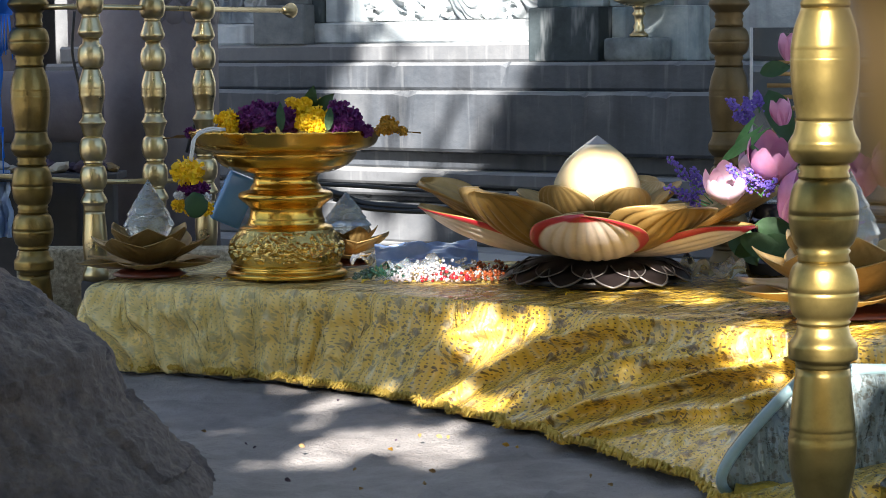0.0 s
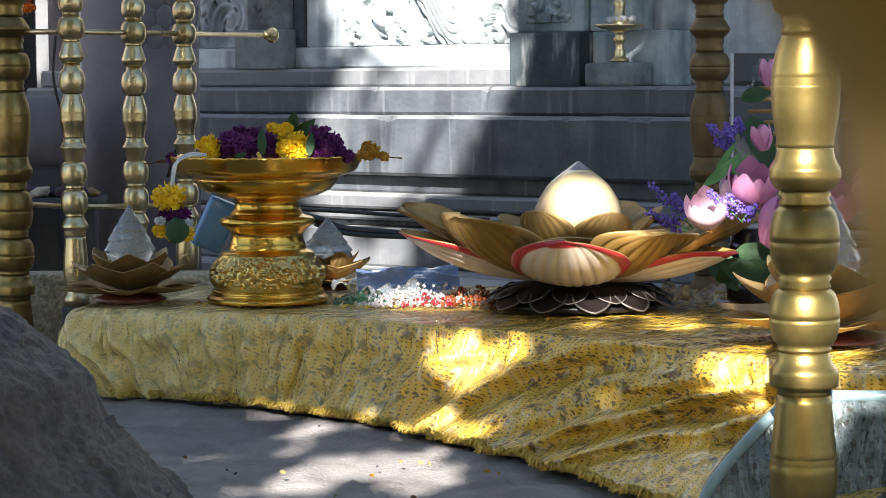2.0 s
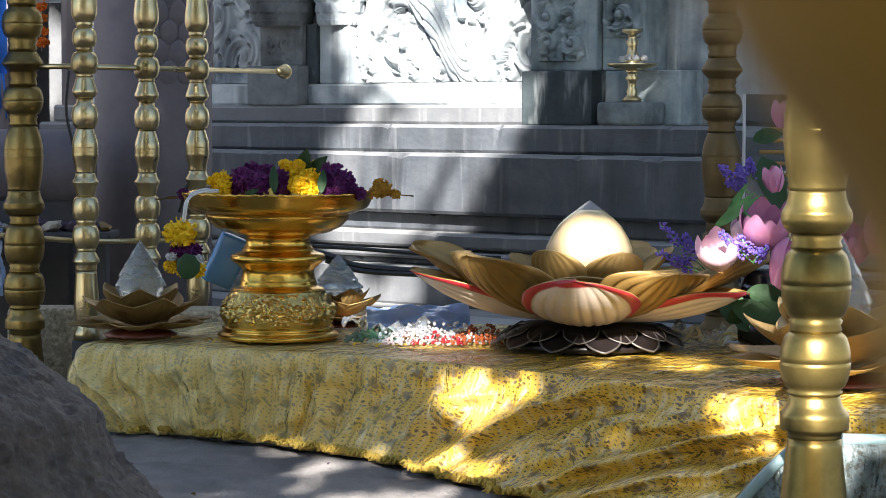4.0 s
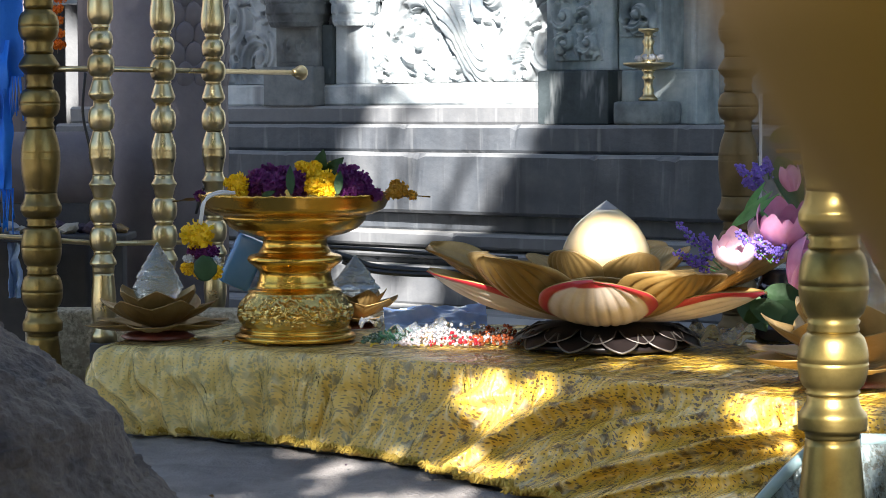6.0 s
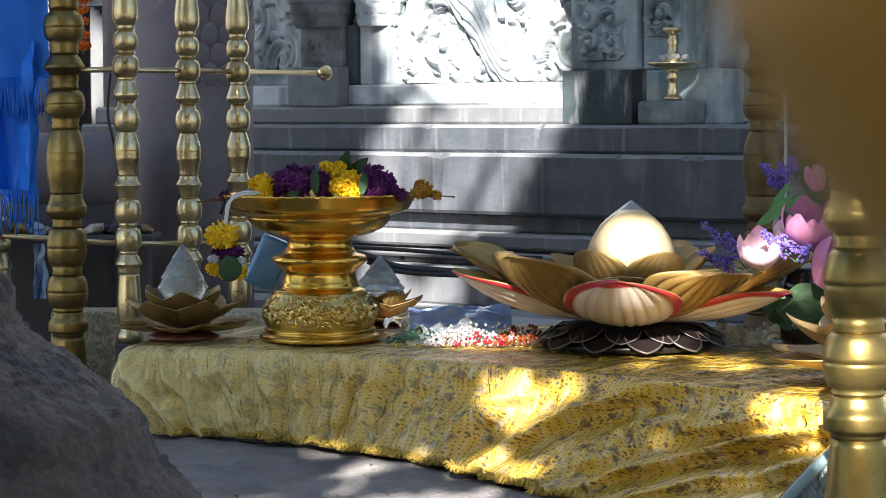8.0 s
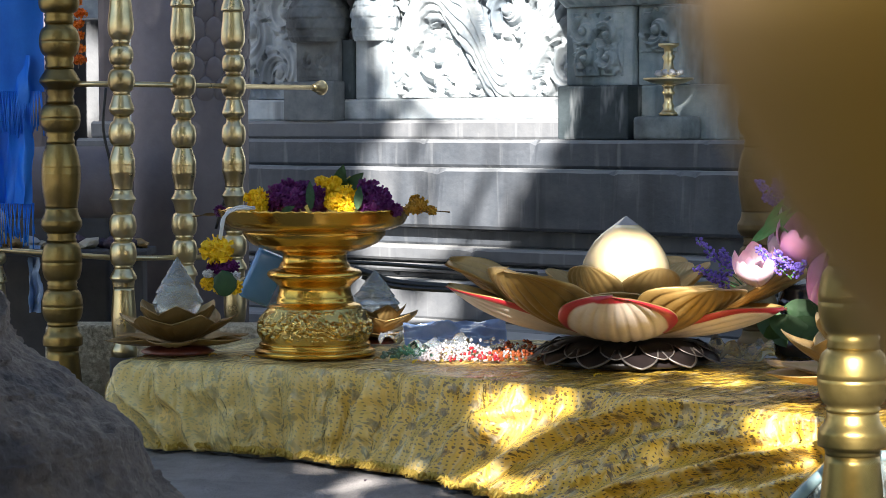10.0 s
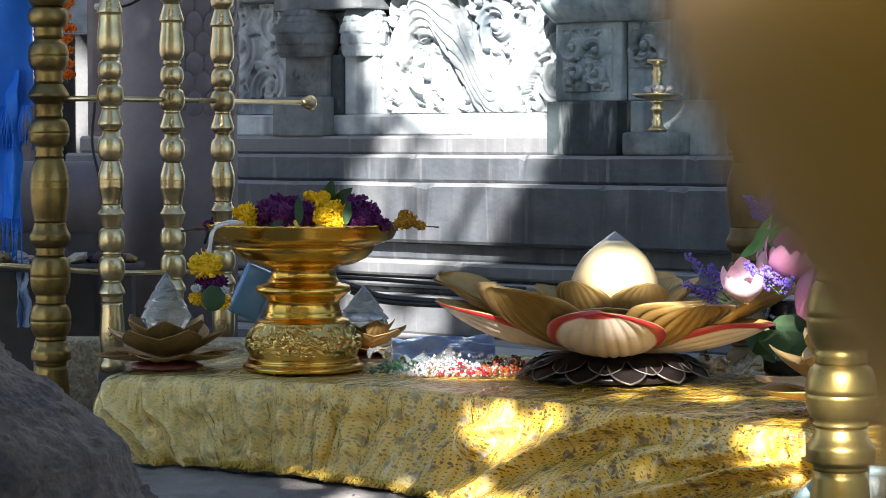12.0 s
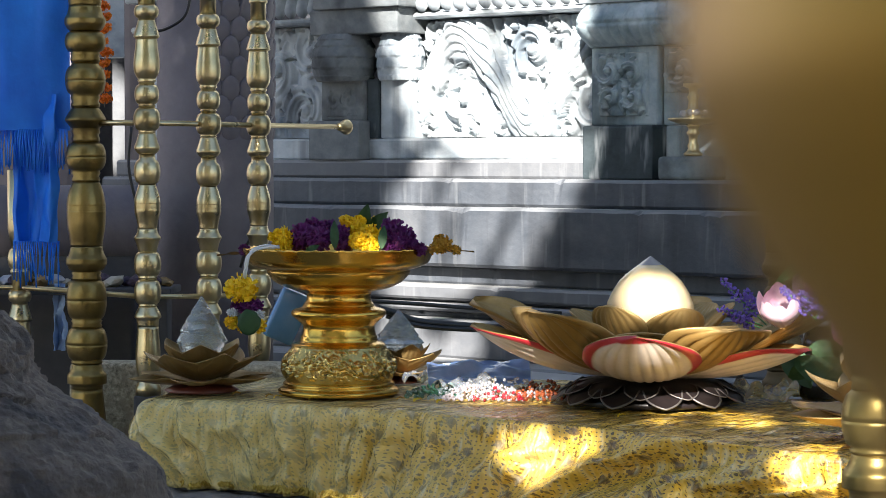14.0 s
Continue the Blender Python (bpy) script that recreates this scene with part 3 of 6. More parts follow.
# left vase coloured darker for stain and shade, the sunlit one plain grey
for s, y, r in ((-0.64, 0.16, 0.085), (-0.475, 0.20, 0.062)):
    part("vase_swelling", scaly(r, 0.125, 0.795), DARK_CORNER if r > 0.07 else STONE, temple, "scaly carved vase swelling", at=pose(s, y, 0))
bm = bmesh.new()
box(bm, (-0.715, 0.15, 0.690), (-0.565, 0.30, 0.80), 0.005)
box(bm, (-0.735, 0.12, 0.585), (-0.555, 0.30, 0.690), 0.005)
stack("corner_shaft", bm, DARK_CORNER)
# the return's deep shade is put in by the dark stained stone
bm = bmesh.new()
box(bm, (-0.5645, 0.165, 0.642), (-0.526, 0.30, 0.80), 0.004)
stack("corner_return", bm, STAINED_SHADED, "narrow return coloured black for deep shade")
bm = bmesh.new()
box(bm, (-0.525, 0.175, 0.642), (-0.425, 0.30, 0.80), 0.005)
stack("inner_shaft", bm)
bm = bmesh.new()
box(bm, (-0.73, 0.12, 0.918), (-0.42, 0.30, 0.985), 0.005)
box(bm, (-0.70, 0.10, 0.985), (-0.40, 0.30, 1.04), 0.005)
stack("corner_abacus", bm, DARK_CORNER)
relief("shaft_panel", -0.695, -0.585, 0.70, 0.79, -0.152, scrolls(((-0.665, 0.745, 0.03, 1), (-0.615, 0.745, 0.03, -1)), 4), 0.012, material=DARK_CORNER)
# leaf row under the cornice
leafm = None
for i in range(34):
    s = -1.25 + i * 0.0425
    if -0.74 < s < -0.40:
        continue
    if leafm is None:
        b2 = bmesh.new()
        pr = [(-0.0215, 0), (-0.018, 0.012), (-0.008, 0.020), (0.006, 0.021), (0.016, 0.013), (0.0215, 0)]
        rows = []
        for k in range(9):
            t = k / 8
            d = 0.030 * math.sin(t * 1.5)
            w = math.sqrt(max(0.05, 1 - max(0, (t - 0.55) / 0.47) ** 2))
            rows.append([b2.verts.new((x * w + 0.012 * t, -d - y * w, 0.068 * (1 - t))) for x, y in pr])
        for p, q in zip(rows, rows[1:]):
            for k in range(len(pr) - 1):
                b2.faces.new((p[k], p[k + 1], q[k + 1], q[k]))
        b2.faces.new(rows[-1])
        leafm = mesh_of("cornice_leaf", b2, STONE)
    ob = new("cornice_leaf", leafm)
    ob.parent = temple
    ob.matrix_local = pose(s, 0.215, 0.972)

# ---- railings ----
def bead_profile(rows, scale, z0):
    """Radius and drop pairs as a turned outline from the foot upward."""
    return [(max(0.002, r * scale), z0 - d * scale) for r, d in rows][::-1]


def bulb(c, half, r, neck, groove=False):
    """A rounded turning between two necks, with a scored line round it."""
    out = []
    for k in range(-6, 7):
        t = k / 6
        out.append((neck + (r - neck) * math.sqrt(max(0.0, 1 - t * t)) ** 1.15, c + half * t))
        if groove and k == 0:
            out += [(r - 1.6, c + half * 0.03), (r - 0.1, c + half * 0.06)]
    return out


def soft(rows, n=5):
    return [(p.x, p.y) for p in smooth_line([(r, d, 0) for r, d in rows], n)]


def belly(top, flip=False):
    """The long vase-shaped length of a stout post, with three scored lines, flaring to a sharp collar below."""
    rows = soft([(42, 12), (54, 46), (60.5, 84)]) + [(59.2, 87), (60.8, 90), (59.4, 93), (61, 96), (59.6, 99), (61, 102)] + soft([(61, 104), (58, 151), (50, 203), (53, 229), (63, 249)]) + soft([(63, 252), (62, 266), (52, 282), (42, 287)])
    return [(r, (d if not flip else 299 - d) + top) for r, d in rows]


# turned outline of the stout posts: radius, drop
POST = belly(-738) + [(43, -450)] + bulb(-419, 33, 62.5, 43) + [(46, -382), (43, -376), (46, -366), (42, -352)] + bulb(-301, 46, 62.5, 43, True) + [(46, -248), (41, -236), (45, -226)] + soft([(42, -216), (55, -196), (63, -180), (56, -168), (42, -152)]) + [(45, -142), (40, -132), (44, -120)]
POST += bulb(-66, 44, 62.5, 42, True) + [(45, -16), (40, -6), (44, 4)] + belly(0) + [(46, 292), (42, 300), (46, 308)] + bulb(375, 62, 62, 44, True) + [(48, 440), (44, 448), (47, 456)] + bulb(512, 52, 63, 45, True) + [(49, 567), (45, 574)] + soft([(46, 580), (50, 592), (60, 606), (61.5, 618), (61, 634)]) + [(50, 638), (48, 645)]
POST += soft([(48, 650), (55, 720), (59, 760)]) + [(58, 764), (60, 768), (58.6, 772), (61, 778)] + soft([(61, 790), (58, 830), (48, 880)]) + [(46, 900), (60, 912), (62, 920), (62, 934)]
PX = 2.65 / 4033


def turned(rows, scale, z0, seg, material, ob):
    """The shaft as separate turned beads, cut at its necks."""
    prof = bead_profile(rows, scale, z0)
    cuts = [0] + [i for i in range(2, len(prof) - 2) if prof[i][0] <= prof[i - 1][0] and prof[i][0] <= prof[i + 1][0] and prof[i][0] < 0.80 * max(r for r, _ in prof)] + [len(prof) - 1]
    keep = [cuts[0]]
    for c in cuts[1:]:
        if c - keep[-1] > 6 or c == cuts[-1]:
            keep.append(c)
    for a, b in zip(keep, keep[1:]):
        part("turned_bead", lathe(prof[a:b + 1], seg), material, ob)


def railing_post(m, label, group="brass railing posts", material=None):
    ob = thing("railing_post", m, label, "post", group)
    h = 934 * PX
    turned(POST, PX, h, 56, material or BRASS, ob)
    return ob


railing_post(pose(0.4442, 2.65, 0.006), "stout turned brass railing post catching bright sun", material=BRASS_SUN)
railing_post(pose(-0.829, 4.6, -0.066), "stout turned brass railing post coloured dark for shade, beside blue cloth", material=BRASS_SHADE)

SPIN = [(22, -430), (22, -320)] + bulb(-262, 20, 22, 15) + bulb(-238, 4, 18, 15) + bulb(-191, 12, 22, 15) + soft([(15, -176), (17, -168), (22, -152), (23, -146)], 3) + soft([(19, -143), (20, -128), (23, -103), (22, -84), (15, -71)]) + [(17, -69), (14, -66)]
SPIN += bulb(-45, 18, 22, 14) + [(16, -25), (14, -24)] + bulb(-1, 21, 24, 14) + [(16, 22), (14, 24)] + soft([(15, 25), (19, 38), (22.5, 50), (18, 58), (14, 61)], 4) + bulb(92, 22, 23.5, 15) + [(17, 112), (15, 114)]
SPIN += soft([(16, 117), (22, 137), (23, 148)]) + [(22.4, 150), (23.4, 153), (22.4, 156), (23.2, 159)] + soft([(22.5, 164), (18, 184), (18, 198), (24, 209)]) + soft([(24, 210), (20, 218), (17, 230)], 3) + bulb(256, 22, 24, 16) + [(18, 279), (16, 281)] + bulb(306, 22, 24, 16) + [(18, 329), (16, 331)]
SPIN += soft([(17, 334), (23, 345), (24, 351)], 3) + soft([(20, 354), (19, 372), (22, 412), (21, 440), (17, 464)]) + [(19, 468), (23, 476), (23, 490)]


def spindle(m, scale, label):
    ob = thing("railing_spindle", m, label, "railing", "brass railing spindles")
    turned(SPIN, scale, 490 * scale, 40, BRASS_PALE, ob)
    return ob


SP = 4.55 / 4033
sp = spindle(pose(-0.697, 4.55, 0.112), SP, "slim turned pale brass railing spindle on a cross rod")
for x, y in ((-0.599, 4.75), (-0.515, 4.95)):
    copy_thing(sp, pose(x, y, 0.106))
copy_thing(sp, pose(-1.018, 4.85, -0.475))

# ---- altar ----
ALTAR_TOP = 0.16


def altar_edge(u):
    """Upper and lower outline of the cloth from the far left corner (u < 0) round to its right end."""
    if u < 0:
        k = -u
        top = Vector((-0.623 - 0.02 * math.sin(min(k * 8, 1.57)) + 0.35 * k, 4.038 + 0.9 * k, 0))
        low = Vector((-0.585 - 0.05 * math.sin(min(k * 8, 1.57)) + 0.30 * k, 4.03 + 0.9 * k, 0))
        return top, low
    s = 1.25 * u
    top = Vector((-0.623 + s, 4.038 - 0.232 * s - 0.436 * s * s, 0))
    q = 0.98 * u
    low = Vector((-0.573 + q, 4.019 - 0.18 * q - 1.22 * q * q, 0))
    return top, low


HEM = []


def altar_cloth(material):
    bm = bmesh.new()
    uvl = bm.loops.layers.uv.new("UVMap")
    nu, nd = 520, 60
    us = [-0.28 + 1.32 * i / nu for i in range(nu + 1)]
    backs = 14
    grid = []
    for u in us:
        top, low = altar_edge(u)
        col = []
        inward = Vector((0.485, 0.875, 0))
        for k in range(backs):
            d = 0.62 * (1 - k / backs) ** 1.3
            p = top + inward * (d + 0.022)
            p.z = ALTAR_TOP + 0.004 * noise.noise((p.x * 9, p.y * 9, 0)) - 0.004
            col.append((p, -d))
        for k in range(nd + 1):
            v = k / nd
            w = min(1, v / 0.16)
            sag = 0.004 * noise.noise((u * 14, 1, 0)) + 0.003 * noise.noise((u * 37, 5, 0))
            bow = 0.022 * math.sin(w * math.pi / 2)
            p = top.lerp(low, max(0, (v - 0.10) / 0.90) ** 1.4) + Vector((-0.485, -0.875, 0)) * (bow * (1 - v) - 0.022 + sag)
            z = ALTAR_TOP - 0.022 * (1 - math.cos(w * math.pi / 2)) - (ALTAR_TOP - 0.022) * max(0, (v - 0.12) / 0.88) ** 0.95 - 0.002
            # folds run slantwise, deeper towards the hem and the right
            right = max(0.0, min(1.0, (u - 0.45) / 0.35))
            left = max(0.0, min(1.0, (0.42 - u) / 0.35))
            amp = (0.020 + 0.020 * right + 0.002 * left) * min(1, v * 3) ** 0.8 * (1 - 0.45 * v)
            ph = 58 * u - 8 * right * u + 44 * (min(u, 0.42) - 0.42) + 2.2 * noise.noise((u * 6, v * 1.0, 0)) + v * (2.0 + 20 * right - 11.0 * left + 4 * left * v) + 1.2 * noise.noise((u * 17, v * 4, 8))
            fold = 1.6 * (0.5 - abs(math.sin(ph * 0.5))) + 0.5 * math.sin(ph * 1.37 + 1) + 1.0 * noise.noise((u * 9 + v * 2.2, v * 3, 7))
            fold += 0.30 * noise.noise((u * 50 + v * 9 * right, v * 8, 2)) + 0.12 * noise.noise((u * 120 + v * 16 * right, v * 16, 12))
            n = (low - top)
            n = Vector((-0.5, -0.86, 0)) if n.length < 0.06 else n.normalized()
            low_lim = -0.9 + 0.35 * left
            fold = fold if fold > low_lim else low_lim + 0.2 * (fold - low_lim)
            p = p + n * (fold * amp + 0.014 * left * min(1, v * 3))
            p += Vector((-0.9, -0.35, 0)) * 0.05 * math.exp(-((u + 0.03) / 0.07) ** 2) * math.sin(math.pi * min(1, v * 1.2))
            hem = 0.006 + 0.006 * noise.noise((u * 40, 0, 0)) if k == nd else 0
            p.z = max(0.0, z + 0.35 * amp * fold * (1 - v)) + hem
            col.append((p, 0.22 * v))
        grid.append(col)
    HEM.extend((u, col[-1][0].copy(), col[-2][0].copy()) for u, col in zip(us, grid))
    vv = [[bm.verts.new(p) for p, _ in col] for col in grid]
    run = []
    for col in grid:
        r = [-0.62]
        for (p, _), (q, _) in zip(col, col[1:]):
            r.append(r[-1] + (q - p).length)
        run.append(r)
    for i in range(nu):
        for k in range(len(vv[0]) - 1):
            f = bm.faces.new((vv[i][k], vv[i][k + 1], vv[i + 1][k + 1], vv[i + 1][k]))
            for lp, (a, b) in zip(f.loops, ((i, k), (i, k + 1), (i + 1, k + 1), (i + 1, k))):
                lp[uvl].uv = (us[a] * 1.15, run[a][b])
    bmesh.ops.recalc_face_normals(bm, faces=bm.faces)
    cl = thing("altar_cloth", pose(0, 0, 0), "yellow brocade altar cloth with brown flowers, draped and fringed", "cloth")
    part("drape", bm, material, cl)
    return cl


altar_cloth(CLOTH)


# ---- great lotus ----
BUD = mat("cream glazed bud", (0.72, 0.55, 0.30), (0.66, 0.49, 0.25), 0.22, 0, 8, 0.0, coat=0.6, sub=0.3)
DARKBASE = mat("dark lacquered wood", (0.009, 0.007, 0.007), (0.014, 0.010, 0.010), 0.34, 0, 20, 0.1, 80, spec=0.3)
TIPM = mat("smoky clear tip", (0.36, 0.33, 0.32), (0.30, 0.27, 0.26), 0.12, 0, 20, coat=0.6)
SCALLOP = mat("worn silver edging", (0.22, 0.20, 0.185), (0.05, 0.045, 0.04), 0.42, 0.5, 45)
lotus = thing("lotus_ornament", pose(0.272, 4.0, ALTAR_TOP), "large gilded metal lotus with a cream bud on a dark base", "ornament")
part("base", lathe([(0.14, 0.0), (0.150, 0.003), (0.146, 0.012), (0.12, 0.030), (0.06, 0.044), (0.0, 0.046)], 64), DARKBASE, lotus)
part("bud", lathe([(0.045, 0.09), (0.062, 0.12), (0.074, 0.147), (0.0775, 0.162), (0.0757, 0.175), (0.069, 0.190), (0.063, 0.200), (0.0545, 0.213), (0.042, 0.225), (0.0305, 0.234), (0.0215, 0.2405)], 56), BUD, lotus)
part("bud_tip", lathe([(0.0215, 0.2407), (0.012, 0.248), (0.003, 0.2545), (0.0, 0.256)], 32, cap=False), TIPM, lotus, "clear greyish bud tip")


def shell(length, width, a0, a1, cup, broad=0.55, base=0.03, nu=22, nv=30, ribs=9, thick=0.0022, back=0, rib=0.0045, narrow=0.15, wave=0.0, bend=1.6, blunt=2.8):
    """One shell-like petal along +x that curves upward from a0 to a1 degrees, cupped, ribbed along its length and drawn to a small point."""
    bm = bmesh.new()
    uvl = bm.loops.layers.uv.new("UVMap")

    def wide(u):
        return width * (max(narrow, 1 - (1 - u / broad) ** 2) if u < broad else max(0.0, 1 - ((u - broad) / (1 - broad)) ** blunt) ** (0.55 if blunt > 2 else 0.9))

    n = 48
    line = [(base, 0.0)]
    for i in range(n):
        t = radians(a0 + (a1 - a0) * ((i + 0.5) / n) ** bend)
        line.append((line[-1][0] + length / n * math.cos(t), line[-1][1] + length / n * math.sin(t)))

    def at(u, v, lower):
        k = min(n - 1, int(u * n))
        f = u * n - k
        x, z = (line[k][0] * (1 - f) + line[k + 1][0] * f, line[k][1] * (1 - f) + line[k + 1][1] * f)
        t = radians(a0 + (a1 - a0) * u ** bend)
        w = wide(u)
        full = min(1, w / width * 1.2)
        out = cup * v * v * (w / width) ** 2 + rib * (1 - abs(math.sin(v * ribs * math.pi / 2))) ** 1.5 * full * min(1, u * 4) * min(1, (1 - u) * 5) - lower
        out += wave * math.sin(v * 5 + u * 7) * u * abs(v)
        return Vector((x - math.sin(t) * out, v * w, z + math.cos(t) * out))

    us = [1 - (1 - i / nu) ** 1.25 for i in range(nu + 1)]
    top, low = [[[bm.verts.new(at(u, -1 + 2 * j / nv, d)) for j in range(nv + 1)] for u in us] for d in (0.0, thick)]
    for i in range(nu):
        for j in range(nv):
            bm.faces.new((top[i][j], top[i + 1][j], top[i + 1][j + 1], top[i][j + 1]))
            f = bm.faces.new((low[i][j], low[i][j + 1], low[i + 1][j + 1], low[i + 1][j]))
            f.material_index = back
            for lp, (a, c) in zip(f.loops, ((i, j), (i, j + 1), (i + 1, j + 1), (i + 1, j))):
                edge = (1 - abs(-1 + 2 * c / nv)) * wide(us[a])
                lp[uvl].uv = (min(edge if us[a] > 0.3 else 1.0, (1 - us[a]) * length) / 0.028, 0.5)
    for i in range(nu):
        bm.faces.new((top[i][0], low[i][0], low[i + 1][0], top[i + 1][0]))
        bm.faces.new((top[i][nv], top[i + 1][nv], low[i + 1][nv], low[i][nv]))
    for j in range(nv):
        bm.faces.new((top[nu][j], low[nu][j], low[nu][j + 1], top[nu][j + 1]))
        bm.faces.new((top[0][j], top[0][j + 1], low[0][j + 1], low[0][j]))
    bmesh.ops.remove_doubles(bm, verts=bm.verts, dist=0.00005)
    bmesh.ops.recalc_face_normals(bm, faces=bm.faces)
    return bm


# each petal: its direction, length, half width, slope at the heart and at the tip, cup, height
for az, L, W, a0, a1, cup, z in ((-98, 0.305, 0.100, -4, 54, 0.030, 0.048), (-170, 0.310, 0.094, 2, 44, 0.034, 0.046), (-26, 0.270, 0.100, 0, 33, 0.036, 0.046), (46, 0.30, 0.098, 2, 40, 0.03, 0.046), (118, 0.30, 0.098, 2, 40, 0.03, 0.046)):
    part("petal", shell(L, W, a0, a1, cup, back=1, ribs=10, nv=60, rib=0.0030, broad=0.52, narrow=0.35, wave=0.004), [PETAL_G, PETAL_R], lotus, "cream backed petal with red rim", at=pose(0, 0, z, 0, 0, az))
for az, L, W, a0, a1, cup, z in ((-134, 0.318, 0.104, 4, 58, 0.034, 0.050), (-60, 0.262, 0.106, 3, 54, 0.032, 0.050), (10, 0.320, 0.098, 8, 36, 0.040, 0.054), (82, 0.30, 0.10, 8, 44, 0.04, 0.054), (158, 0.335, 0.066, 8, 42, 0.030, 0.054)):
    part("petal", shell(L, W, a0, a1, cup, broad=0.70, ribs=10, nv=60, rib=0.0036, wave=0.008), PETAL_G, lotus, at=pose(0, 0, z, 0, 0, az))
for az, L, W, a0, a1, cup, z in ((-134, 0.134, 0.062, 30, 83, 0.016, 0.076), (-62, 0.128, 0.062, 30, 87, 0.016, 0.075), (10, 0.160, 0.046, 30, 56, 0.012, 0.072), (82, 0.14, 0.055, 30, 70, 0.012, 0.072), (154, 0.150, 0.050, 30, 46, 0.012, 0.072),
                                 (-98, 0.155, 0.068, 15, 52, 0.014, 0.060), (46, 0.170, 0.044, 30, 42, 0.010, 0.072), (118, 0.15, 0.05, 25, 52, 0.010, 0.066), (-170, 0.15, 0.055, 18, 46, 0.012, 0.062)):
    part("petal", shell(L, W, a0, a1, cup, ribs=8, nv=40, nu=16, rib=0.0028), PETAL_G, lotus, at=pose(0, 0, z, 0, 0, az))
# drooping lacquered leaves round the dark base, each edged in worn silver
for ring, n, r0, reach, z0, drop in ((0, 12, 0.140, 0.034, 0.032, 0.028), (1, 12, 0.128, 0.032, 0.038, 0.020)):
    for i in range(n):
        bm = bmesh.new()
        rim, rows = [], []
        for j in range(13):
            v = -1 + j / 6
            a = v * 0.92 * math.pi / n
            lobe = math.sqrt(max(0.0, 1 - v * v)) * 0.7 + 0.3 * (1 - abs(v))
            row = []
            for k in range(7):
                q = k / 6
                r = 0.07 + (r0 - 0.07) * q + reach * lobe * math.sin(q * math.pi / 2) ** 1.5
                zz = z0 + 0.008 * (1 - q) - drop * lobe * q ** 2.5
                row.append(bm.verts.new((r * math.cos(a), r * math.sin(a), max(0.003, zz))))
            rim.append(row[-1].co.copy() + Vector((0, 0, 0.0005)))
            rows.append(row)
        for p, q in zip(rows, rows[1:]):
            for k in range(6):
                bm.faces.new((p[k], p[k + 1], q[k + 1], q[k]))
        leafy = part("base_leaf", bm, DARKBASE, lotus, at=pose(0, 0, 0, 0, 0, (i + 0.5 * ring) * 360 / n + 5))
        bm = bmesh.new()
        tube(bm, rim, 0.0019 - 0.0006 * ring, 6)
        part("silver_edge", bm, SCALLOP, leafy, "worn silver edging")

# ---- footed offering bowl ----
bowl = thing("offering_bowl", pose(-0.286, 4.15, ALTAR_TOP), "gilded footed offering bowl with embossed base", "bowl")
BP = 4.15 / 4033
FOOT = [(107, 0), (108, 5), (104, 9), (99, 12), (99, 18), (94, 22)]
STEM = [(84, 84), (80, 88), (70, 92), (68, 100), (66, 104), (64, 118), (70, 126), (82, 136), (84, 142), (80, 148), (66, 152), (62, 158), (58, 164), (57, 172), (62, 180), (90, 186), (112, 196)]
CUP = [(112, 196), (122, 206), (127, 214), (128, 219), (140, 222), (158, 230), (166, 244), (171, 254), (171, 257), (166, 256), (150, 236), (100, 206), (10, 198)]
for nm, prof in (("foot_ring", FOOT), ("stem", STEM)):
    part(nm, lathe([(p.x * BP, p.y * BP) for p in smooth_line([(r, z, 0) for r, z in prof], 3)], 72, cap=False), GOLD, bowl)
bm = lathe([(p.x * BP, p.y * BP) for p in smooth_line([(r, z, 0) for r, z in CUP], 3)], 120, cap=False)
for v in bm.verts:
    if v.co.z > 250 * BP:
        a = math.atan2(v.co.y, v.co.x)
        v.co.z += 0.0011 * math.sin(a * 46)
        v.co.xy *= 1 + 0.006 * math.sin(a * 46 + 1)
part("bowl", bm, GOLD, bowl)


def embossed():
    bm = bmesh.new()
    nu, nv = 300, 60
    g = []
    for k in range(nv + 1):
        t = k / nv
        r = BP * (94 + 5 * math.sin(math.pi * min(1, t * 1.1)) - 12 * t ** 2.2)
        row = []
        for i in range(nu):
            a = 2 * math.pi * i / nu
            q = Vector((math.cos(a) * 5.2, math.sin(a) * 5.2, t * 3.4))
            n1 = noise.noise(q + Vector((0.6 * noise.noise(q * 1.7), 0.6 * noise.noise(q * 1.7 + Vector((9, 0, 0))), 0)))
            ridge = (1 - min(1, abs(n1) * 5.5)) ** 0.6
            d = 0.0078 * ridge * math.sin(math.pi * min(1, max(0, t * 1.06 - 0.03)))
            row.append(bm.verts.new(((r + d) * math.cos(a), (r + d) * math.sin(a), BP * (22 + 62 * t))))
        g.append(row)
    for p, q in zip(g, g[1:]):
        for i in range(nu):
            bm.faces.new((p[i], p[(i + 1) % nu], q[(i + 1) % nu], q[i]))
    return bm


part("embossed_foot", embossed(), GOLD_PALE, bowl, "foot embossed with scrolling leaves")

